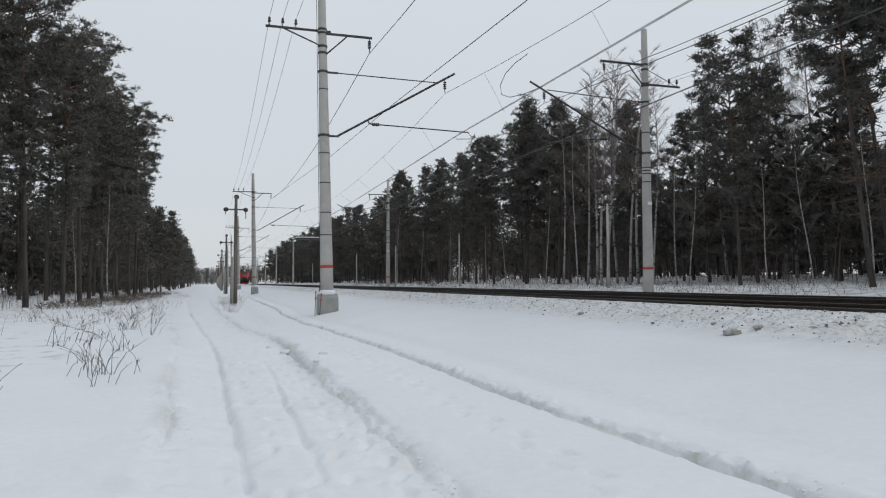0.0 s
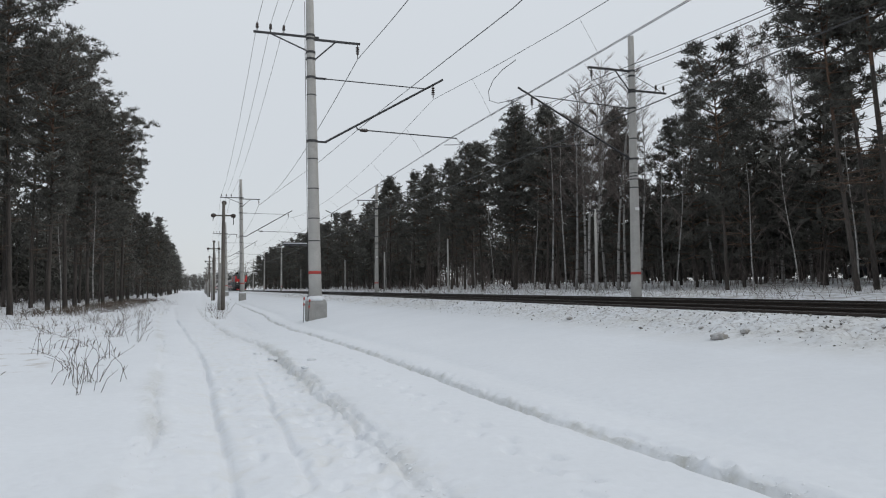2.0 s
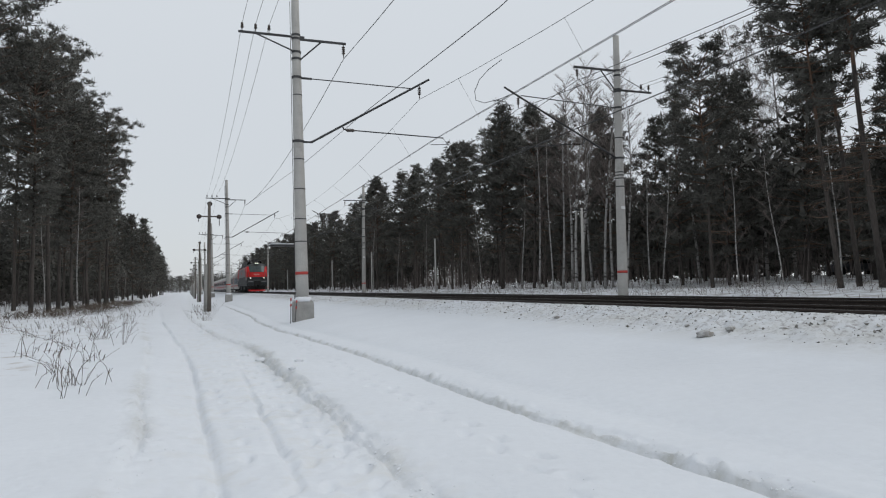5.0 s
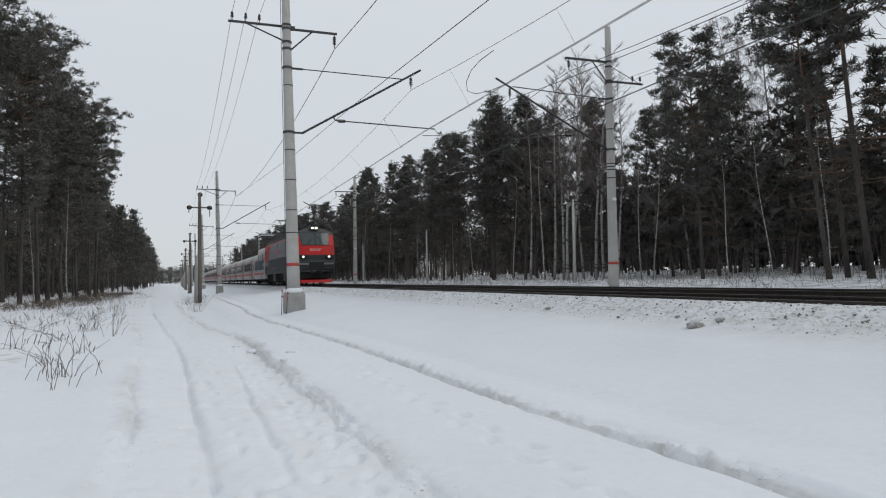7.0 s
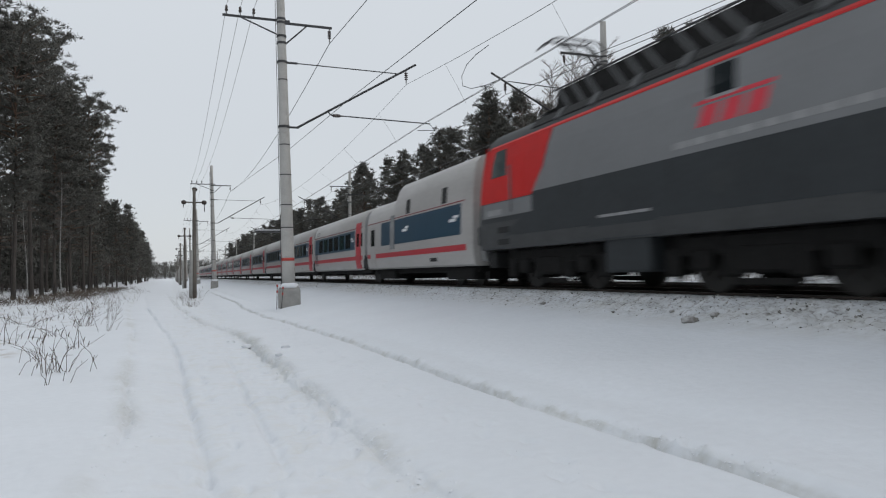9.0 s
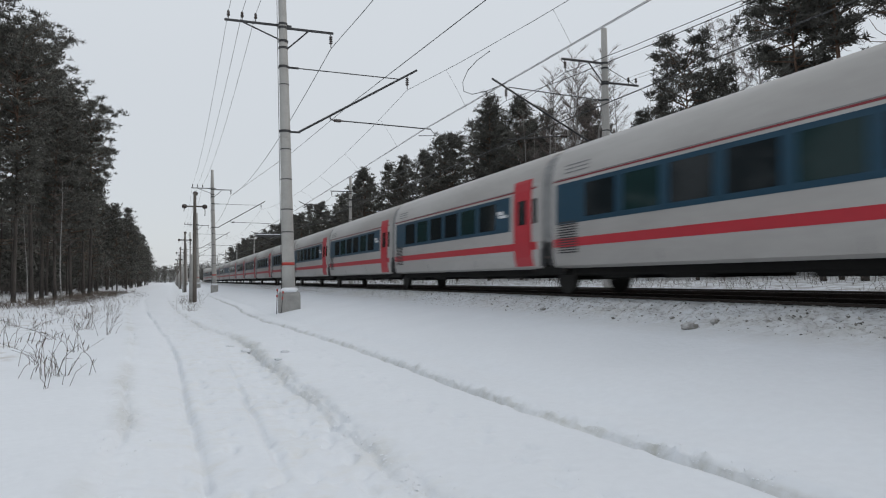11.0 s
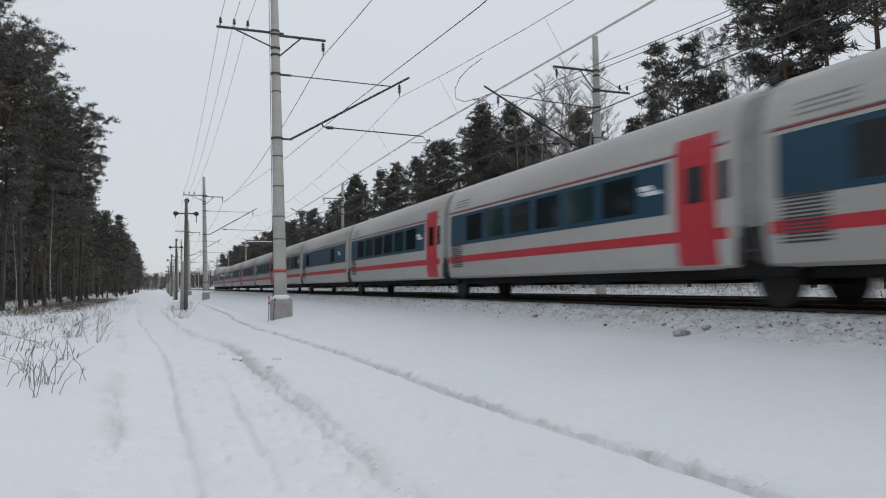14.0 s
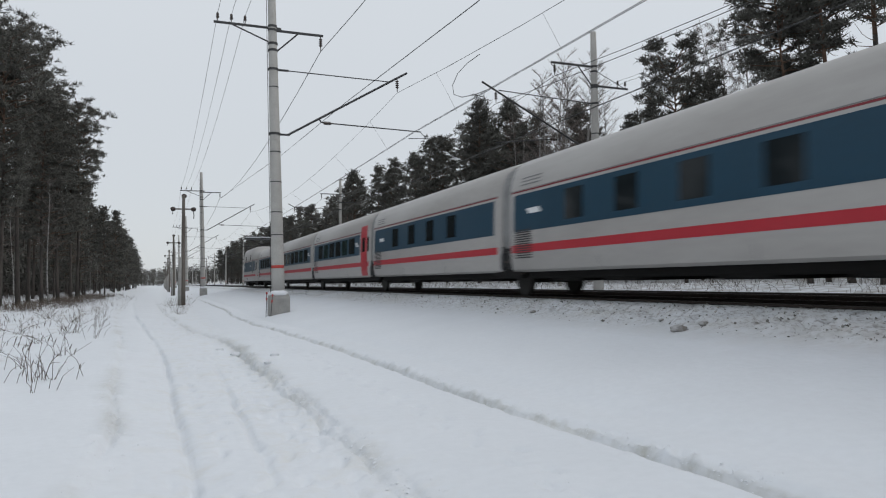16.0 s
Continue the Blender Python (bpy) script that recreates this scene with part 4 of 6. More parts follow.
PINES = [
    pine(1, 22.0, 0.36, 3.8, 78, "tall dark green pine with a bare lower trunk in snow", 3, 14, 0.60),
    pine(2, 20.5, 0.32, 3.8, 80, "tall pine with a broad dark crown above a bare trunk", 3, 12, 0.62),
    pine(3, 17.5, 0.28, 3.2, 74, "dark green pine with layered boughs", 3, 12),
    pine(4, 14.0, 0.14, 2.7, 66, "young dense dark green pine", 3, 4),
    pine(5, 16.0, 0.36, 4.2, 54, "spreading pine with wide tiered branches", 4, 14, 0.62),
    pine(6, 17.5, 0.55, 3.9, 40, "tall pine with a bare reddish trunk and high crown", 4, 34, 0.75),
    pine(7, 16.5, 0.26, 3.1, 66, "dark green pine further along the clearing", 3, 8, 0, 7, 0.07),
    pine(8, 13.5, 0.14, 2.7, 60, "young dark pine further along the clearing", 3, 4, 0, 7, 0.07),
    pine(9, 15.0, 0.40, 3.2, 52, "pine with a bare trunk and pointed dark crown", 4, 16),
]
for k, p in enumerate(PINES):
    p.matrix_basis = pose(60 + 6 * k, -150 - 4 * k, 1.2)


def plant(src, x, y, scale=1.0, turn=0.0, lean=0.0, over=None):
    m = pose(x, y, float(ground_z(x, y)) - 0.08, lean, lean * 0.6 if over is None else over, 0) @ pose(0, 0, 0, 0, 0, turn) @ Matrix.Diagonal((scale, scale, scale, 1))
    return copy_thing(src, m)


tr_rng = np.random.default_rng(77)
# the old pines beside the road
for x, y, k, sc in ((-11.6, 50.8, 0, 0.96), (-13.6, 47, 1, 0.98), (-11.2, 60.5, 1, 1.0), (-10.8, 64.5, 0, 1.0), (-11.0, 73, 0, 1.02), (-11.6, 84, 1, 1.06), (-8.5, 84, 0, 0.95), (-9.3, 78, 2, 1.14), (-9.2, 88, 1, 0.95), (-9.6, 70, 2, 1.05),
                    (-14.5, 55, 0, 1.0), (-14, 70, 0, 0.98), (-13.4, 90, 0, 0.92), (-16.5, 49, 1, 1.05), (-18, 76, 0, 1.05), (-23, 73, 0, 1.0), (-15.2, 43, 2, 1.15), (-24, 84, 1, 1.0), (-25.5, 40, 1, 1.1), (-29, 48, 0, 1.1)):
    plant(PINES[k], x, y, sc, tr_rng.random() * 360, tr_rng.normal() * 0.8)
# younger pines further along
for k in range(46):
    y = 96 + 5.2 * k + 2 * tr_rng.random()
    plant(PINES[7 if k % 3 else 6], -7.9 - 2.4 * tr_rng.random() - (0 if k % 2 else 2.5), y, 0.88 + 0.20 * tr_rng.random(), tr_rng.random() * 360)
# pines beyond the far track, nearest rows one by one
for x, y, k, sc in ((27.6, 31.5, 4, 0.81), (33.5, 27, 3, 0.55), (32, 35, 3, 0.85), (34.5, 31, 3, 0.95), (32.0, 39, 3, 0.9),
                    (29.3, 56, 8, 1.08), (28.2, 60, 2, 1.0), (30.2, 64, 8, 1.14), (28.5, 69.5, 8, 1.05), (28.8, 75, 2, 0.95), (29.2, 81, 8, 1.05), (28.4, 88, 8, 1.0), (28.9, 95, 2, 0.95),
                    (31.5, 54.5, 2, 0.86), (33, 50, 8, 0.98), (32, 58.5, 8, 1.0), (31.2, 47.5, 3, 0.85), (34.5, 45, 3, 0.92), (35.0, 54, 3, 0.70), (34.5, 60, 3, 0.75), (34, 68, 2, 0.95), (34, 74, 1, 0.86), (33, 83, 2, 0.95), (34, 92, 2, 0.92), (37, 39, 3, 1.05), (39, 45, 3, 0.95),
                    (38, 26, 3, 0.6), (31.5, 17.5, 5, 1.0), (27.2, 12, 0, 0.8), (34, 11, 1, 0.9), (29.5, 6, 2, 1.0), (40, 30, 3, 0.95), (40, 56, 3, 0.7), (41, 76, 1, 0.85), (38, 19, 3, 1.0), (44, 38, 3, 1.0), (45, 28, 3, 1.0)):
    plant(PINES[k], x, y, sc, tr_rng.random() * 360, tr_rng.normal() * 0.9)
# the leaning pines at the near end of the forest edge
for x, y, sc, rx, ry, turn in ((26.5, 22.1, 0.82, -4.0, -3.4, 40), (28.5, 23.2, 0.86, -2.6, -2.0, 200), (27.2, 20.9, 1.04, -2.0, -1.4, 120), (25.6, 18.2, 1.05, -1, -1, 300)):
    plant(PINES[5], x, y, sc, turn, rx, ry)
for k in range(50):
    y = 101 + 5.6 * k + 2 * tr_rng.random()
    plant(PINES[(6, 8, 7)[k % 3]], 28.0 + 2.5 * tr_rng.random() + (0 if k % 2 else 3), y, 0.98 + 0.2 * tr_rng.random() + (0.16 if k % 3 == 2 else 0), tr_rng.random() * 360)


def woods(name, label, spots, hmin, hmax, n_cl, seed, base=0.25, trunk=0.11):
    """Trees too far or too deep in the forest to tell apart."""
    r = np.random.default_rng(seed)
    tr, cr = Shape(), Shape()
    for x, y in spots:
        h = hmin + (hmax - hmin) * r.random()
        z0 = float(ground_z(x, y)) - 0.1
        dx, dy = r.normal(size=2) * 0.25
        tr.tube([(x, y, z0), (x + dx, y + dy, z0 + h * 0.55), (x + dx * 0.6, y + dy, z0 + h * 0.95)], [trunk * (0.8 + 0.5 * r.random()), trunk * 0.8, 0.03], 5, caps=False)
        st = base + 0.12 * r.random()
        u = st + (1 - st) * r.random(n_cl) ** 0.9
        w = 2.6 * np.sin(math.pi * np.clip(0.15 + 0.85 * (1 - u) / (1 - st), 0, 1)) ** 0.7 + 0.15
        a = r.random(n_cl) * 6.28
        q = w * np.sqrt(r.random(n_cl))
        cc = np.stack([x + dx + np.cos(a) * q, y + dy + np.sin(a) * q, z0 + u * h], -1)
        v, f = blades(r, cc, 6, (0.4, 0.4, 0.2), 0.8, 0.14)
        cr.add(v, f.tolist())
    t = tagged(thing(name, label, "forest"), kind="stuff")
    tagged(part("trunks", tr, BARK, t, smooth=True), kind="stuff")
    tagged(part("crowns", cr, NEEDLE, t, smooth=True), kind="stuff")
    return t


wr = np.random.default_rng(9)
woods("far_woods", "dark pine forest behind the trees of the clearing's edge", [(-14 - 26 * wr.random(), 94 + 300 * wr.random() ** 1.3) for _ in range(190)], 12, 16, 60, 1)
woods("far_woods", "dark pine forest behind the old pines", [(-27 - 26 * wr.random(), 26 + 75 * wr.random()) for _ in range(70)], 8, 12, 60, 2, 0.2)
woods("far_woods", "dark mixed forest beyond the railway", [(34 + 34 * wr.random() ** 0.8, 8 + 100 * wr.random()) for _ in range(130)], 7, 10.5, 60, 3, 0.2)
woods("far_woods", "dark young firs filling the forest beyond the railway", [(47 + 22 * wr.random(), -6 + 130 * wr.random()) for _ in range(300)], 4, 8, 46, 13, 0.02, 0.06)
woods("far_woods", "dark young firs filling the forest further along", [(33 + 12 * wr.random(), 120 + 260 * wr.random() ** 1.4) for _ in range(150)], 4, 7, 36, 14, 0.02, 0.06)
woods("far_woods", "dark young firs below the old pines", [(-30 - 22 * wr.random(), 26 + 90 * wr.random()) for _ in range(170)], 4, 8, 46, 15, 0.02, 0.06)
woods("far_woods", "dark young firs below the younger pines", [(-16 - 10 * wr.random(), 100 + 260 * wr.random() ** 1.4) for _ in range(140)], 4, 7, 36, 16, 0.02, 0.06)
woods("far_woods", "dark mixed forest beyond the railway, further along", [(30 + 26 * wr.random(), 105 + 320 * wr.random() ** 1.3) for _ in range(230)], 11, 15.5, 56, 4)
woods("far_woods", "distant forest closing the railway's line", [(-60 + 130 * wr.random(), 640 + 120 * wr.random()) for _ in range(330)], 11, 17, 40, 5, 0.04)


def bare_tree(seed, h, label, cat="birch tree", twigs=38, weeping=0.0, fork=0.55, mat=None, radius=0.0068):
    r = np.random.default_rng(seed)
    t = thing("birch_tree", label, cat, "bare trees of the forest edge")
    zs = np.linspace(0, h, 11)
    bx, by = 0.02 * h * np.sin(zs / h * 4 + seed), 0.015 * h * np.cos(zs / h * 3 + seed)
    s = Shape()
    s.tube(np.stack([bx, by, zs], -1), np.linspace(radius * h, 0.012, 11), 7)
    br = Shape()
    for k in range(twigs):
        u = 0.32 + 0.66 * (k + r.random()) / twigs
        z = u * h
        ln = h * (0.05 + 0.17 * (1 - u)) * (0.6 + 0.6 * r.random())
        az = k * 2.4 + r.random()
        a = (np.interp(z, zs, bx), np.interp(z, zs, by), z)
        n = 6
        w = np.linspace(0, 1, n)
        p = np.asarray(a) + np.stack([np.cos(az) * w * ln * 0.75, np.sin(az) * w * ln * 0.75, ln * (1.15 * w - (0.35 + weeping) * w ** 2)], -1)
        br.tube(p, np.linspace(0.010 + 0.005 * ln, 0.005, n), 4, caps=False)
        for q in range(17):
            w0 = 0.25 + 0.75 * r.random()
            b = np.array([np.interp(w0, w, p[:, i]) for i in range(3)])
            az2 = az + r.normal() * 0.9
            l2 = ln * (0.18 + 0.25 * r.random())
            w2 = np.linspace(0, 1, 4)
            p2 = b + np.stack([np.cos(az2) * w2 * l2 * 0.6, np.sin(az2) * w2 * l2 * 0.6, l2 * (0.9 * w2 - (0.3 + 1.8 * weeping) * w2 ** 2)], -1)
            br.tube(p2, np.linspace(0.0075, 0.004, 4), 3, caps=False)
            for q2 in range(3):
                b2 = p2[1 + q2]
                d = r.normal(size=3) * 0.35 + (math.cos(az2) * 0.4, math.sin(az2) * 0.4, 0.45 - 1.6 * weeping)
                br.tube([b2, b2 + d * l2 * 0.35, b2 + d * l2 * 0.6 - (0, 0, 0.25 * weeping * l2)], [0.005, 0.004, 0.003], 3, caps=False)
    part("trunk", s, mat or BIRCH, t, smooth=True)
    tagged(part("twig_crown", br, TWIG, t, "bare dark twigs", smooth=True), kind="stuff")
    return t


BIRCHES = [
    bare_tree(3, 17.0, "tall bare birch with fine leafless twigs"),
    bare_tree(8, 15.5, "bare birch with white bark and fine twigs", twigs=34),
    bare_tree(12, 16.5, "weeping bare birch with hanging twigs", weeping=0.8, twigs=52),
    bare_tree(17, 8.5, "thin bare sapling at the forest edge", "bare tree", twigs=14, radius=0.0055),
    bare_tree(23, 11.0, "slim leaning birch with pale bark", twigs=14, radius=0.006),
]
for k, p in enumerate(BIRCHES):
    p.matrix_basis = pose(70 + 6 * k, -165 - 4 * k, 1.2)
for x, y, k, sc in ((27.0, 44.5, 0, 1.0), (28.0, 47.6, 0, 0.98), (26.9, 47.2, 1, 1.02), (30.5, 48.5, 0, 1.0), (27.8, 42.0, 0, 0.96), (28.6, 46.2, 1, 1.05), (26.4, 42.6, 1, 0.92), (29.8, 44.0, 0, 0.95), (29.2, 41.3, 1, 0.9), (40, 40.5, 2, 1.22), (41, 38.5, 2, 1.2), (38.5, 38.6, 2, 1.16), (35, 41, 1, 1.0), (27.5, 49.5, 4, 1.1), (28.2, 52.5, 0, 0.86),
                    (-7.9, 61, 4, 0.92), (-11.8, 68.5, 4, 0.8), (27.0, 28.5, 4, 0.6), (27.6, 26.6, 3, 0.8), (29, 24.5, 4, 0.7), (26.8, 34.5, 3, 0.95), (27.4, 36.6, 4, 0.8), (28.2, 20, 3, 1.0),
                    (28.8, 72, 4, 0.8), (27.0, 79, 3, 0.95), (27.2, 92, 4, 0.8), (27.0, 104, 0, 0.72), (28.5, 66.5, 3, 1.1), (27.3, 112, 4, 0.8), (28.0, 55.5, 4, 0.9),
                    (-8.2, 97, 3, 0.6), (-7.9, 104, 3, 0.55)):
    plant(BIRCHES[k], x, y, sc, tr_rng.random() * 360, tr_rng.normal() * 2.0)

# ---------- undergrowth ----------
def stalks(spots, hmin, hmax, per, spread, seed, rad=0.004, lean=0.35):
    r = np.random.default_rng(seed)
    s = Shape()
    for x, y in spots:
        z0 = float(ground_z(x, y)) - 0.02
        for k in range(per):
            px, py = x + r.normal() * spread, y + r.normal() * spread
            h = hmin + (hmax - hmin) * r.random() ** 1.4
            dx, dy = r.normal(size=2) * lean * h
            p = np.array([[px, py, z0], [px + dx * 0.35, py + dy * 0.35, z0 + h * 0.6], [px + dx, py + dy, z0 + h]])
            s.tube(p, [rad, rad * 0.85, rad * 0.5], 3, caps=False)
            for q in range(r.integers(0, 4)):
                b = p[1] + (p[2] - p[1]) * r.random()
                d = r.normal(size=3) * (0.10, 0.10, 0.05) + (0, 0, 0.07)
                s.tube([b, b + d * h * 1.2], [rad * 0.7, rad * 0.4], 3, caps=False)
    return s


ur = np.random.default_rng(4)


def weed(seed, h, per, spread):
    s = stalks([(0.0, 0.0)], h * 0.35, h, per, spread, seed, 0.005, 0.75)
    for q in s.v:
        q[:, 2] -= float(ground_z(0, 0)) - 0.02
    r = np.random.default_rng(seed + 50)
    heads = Shape()
    for k in range(max(3, per // 2)):
        c = np.array([r.normal() * spread * 1.6, r.normal() * spread * 1.6, h * (0.6 + 0.4 * r.random())])
        heads.tube([c, c + (0.01, 0.01, 0.05), c + (0.03, 0, 0.10)], [0.003, 0.008, 0.002], 4, caps=False)
    t = thing("dry_weed", "clump of dry brown weed stalks sticking out of the snow", "dry weed", "dry weeds beside the road")
    tagged(part("stalks", s, DRYGRASS, t), kind="stuff")
    tagged(part("seed_heads", heads, DRYGRASS, t), kind="stuff")
    return t


WEEDS = [weed(1, 0.66, 22, 0.19), weed(2, 0.5, 10, 0.18), weed(3, 0.72, 8, 0.12), weed(4, 0.36, 5, 0.16)]
spots = [(-1.70, 12.4, 0), (-2.35, 14.6, 1), (-1.95, 16.6, 2), (-3.5, 18.5, 2), (-3.0, 20.5, 1), (-1.7, 21.5, 2), (-2.6, 24.5, 0), (-4.0, 25, 1), (-2.0, 27, 2), (-1.5, 11.0, 3), (-3.2, 11.4, 3),
         (-2.8, 10.3, 3), (-4.6, 15.5, 1), (-5.6, 19, 1), (-6.0, 23, 2), (-5.0, 27, 1), (-3.2, 31, 0), (-2.4, 34, 2), (0.9, 39, 0), (0.6, 41, 2), (1.2, 50, 0), (0.7, 54, 0), (1.9, 53.5, 2), (-3.2, 38, 2), (-4.6, 35, 0), (-6.8, 31, 0)]
for k, w in enumerate(WEEDS):
    x, y, _ = spots[[q[2] for q in spots].index(k)]
    w.matrix_basis = pose(x, y, float(ground_z(x, y)))
seen = set()
for x, y, k in spots:
    if k not in seen:
        seen.add(k)
        continue
    plant(WEEDS[k], x, y, 0.85 + 0.3 * ur.random(), ur.random() * 360).location.z += 0.06
grass = stalks([(-2.2 - 6.5 * ur.random() ** 0.8, 25 + 70 * ur.random()) for _ in range(150)], 0.12, 0.42, 4, 0.3, 6, 0.005, 0.6)
tagged(part("dry_grass", grass, DRYGRASS), "thin dry grass poking through the snow", "grass", kind="stuff")
grass = stalks([(-5.5 - 5 * ur.random(), 45 + 60 * ur.random()) for _ in range(260)], 0.2, 0.5, 9, 0.5, 7, 0.010, 0.9)
tagged(part("dry_grass", grass, DRYGRASS), "flattened brown grass at the forest's edge", "grass", kind="stuff")
grass = stalks([(18.6 + 7 * ur.random(), 12 + 110 * ur.random()) for _ in range(330)], 0.15, 0.65, 5, 0.45, 12, 0.007, 0.7)
tagged(part("dry_grass", grass, DRYGRASS), "dry brown grass poking through the snow beyond the tracks", "grass", kind="stuff")
brush = stalks([(25.8 + 4 * ur.random(), 14 + 130 * ur.random()) for _ in range(210)], 0.4, 1.9, 4, 0.6, 8, 0.008, 0.5)
tagged(part("brushwood", brush, TWIG), "bare brushwood along the forest edge", "brushwood", kind="stuff")
brush = stalks([(31 + 14 * ur.random(), 8 + 130 * ur.random()) for _ in range(380)], 1.5, 5.0, 3, 0.7, 9, 0.02, 0.2)
tagged(part("brushwood", brush, TWIG), "bare saplings inside the forest", "brushwood", kind="stuff")
brush = stalks([(-12 - 16 * ur.random(), 40 + 110 * ur.random()) for _ in range(260)], 0.5, 2.2, 4, 0.6, 10, 0.010, 0.25)
tagged(part("brushwood", brush, TWIG), "bare undergrowth below the old pines", "brushwood", kind="stuff")


def parked_car(x, y, turn):
    """Seen far off between the trunks, under snow."""
    t = thing("parked_car", "dark parked car with snow on its roof among the trees", "car", m=pose(x, y, float(ground_z(x, y)), 0, 0, turn))
    s = Shape()
    s.loft([[(sx * w, yy, z) for sx, z in ((-1, 0.28), (-1, 0.62), (-0.9, h), (0.9, h), (1, 0.62), (1, 0.28))] for yy, w, h in ((-2.1, 0.72, 0.66), (-1.9, 0.82, 0.78), (-0.9, 0.84, 0.90), (1.3, 0.84, 0.92), (2.0, 0.80, 0.85), (2.12, 0.72, 0.7))])
    part("body", s, CAR_PAINT, t, smooth=False)
    s = Shape()
    s.loft([[(-0.78, -1.0, 0.88), (0.78, -1.0, 0.88), (0.80, 1.6, 0.90), (-0.80, 1.6, 0.90)], [(-0.62, -0.35, 1.40), (0.62, -0.35, 1.40), (0.62, 1.1, 1.42), (-0.62, 1.1, 1.42)]])
    part("cabin", s, CAR_GLASS, t, "dark glazed cabin")
    s = Shape()
    s.box((0, 0.38, 1.48), (1.28, 1.55, 0.14), 0.05)
    s.box((0, -1.5, 0.92), (1.4, 0.9, 0.10), 0.04)
    part("snow_cover", s, CAP_SNOW, t, "snow on roof and bonnet")
    for sx in (-0.78, 0.78):
        for yy in (-1.3, 1.3):
            s = Shape()
            s.lathe((sx - 0.1, yy, 0.31), "x", [(0, 0.25), (0.02, 0.31), (0.18, 0.31), (0.2, 0.25)], 14)
            part("wheel", s, BLACK, t, smooth=True)
    return t


parked_car(49.5, 40.2, 62)

# ---------- the train ----------
SPEED, FRONT_0 = 28.571, 255.0
LOCO_LEN, PITCH, JOINT_0 = 21.73, 13.14, 290.32


def nose_y(x, z):
    """How far the cab's front leans back at a point."""
    return float(np.interp(z, [1.0, 2.3, 3.2, 4.25, 4.5, 4.8], [0.0, 0.02, 0.20, 0.66, 0.95, 1.5])) + 0.42 * abs(x / 1.55) ** 2.6


LOCO_PROF = [(1.50, 1.10), (1.55, 1.25), (1.55, 2.0), (1.55, 2.5), (1.545, 3.1), (1.53, 3.6), (1.50, 4.02), (1.40, 4.24), (1.18, 4.44), (0.75, 4.60), (0.25, 4.66)]


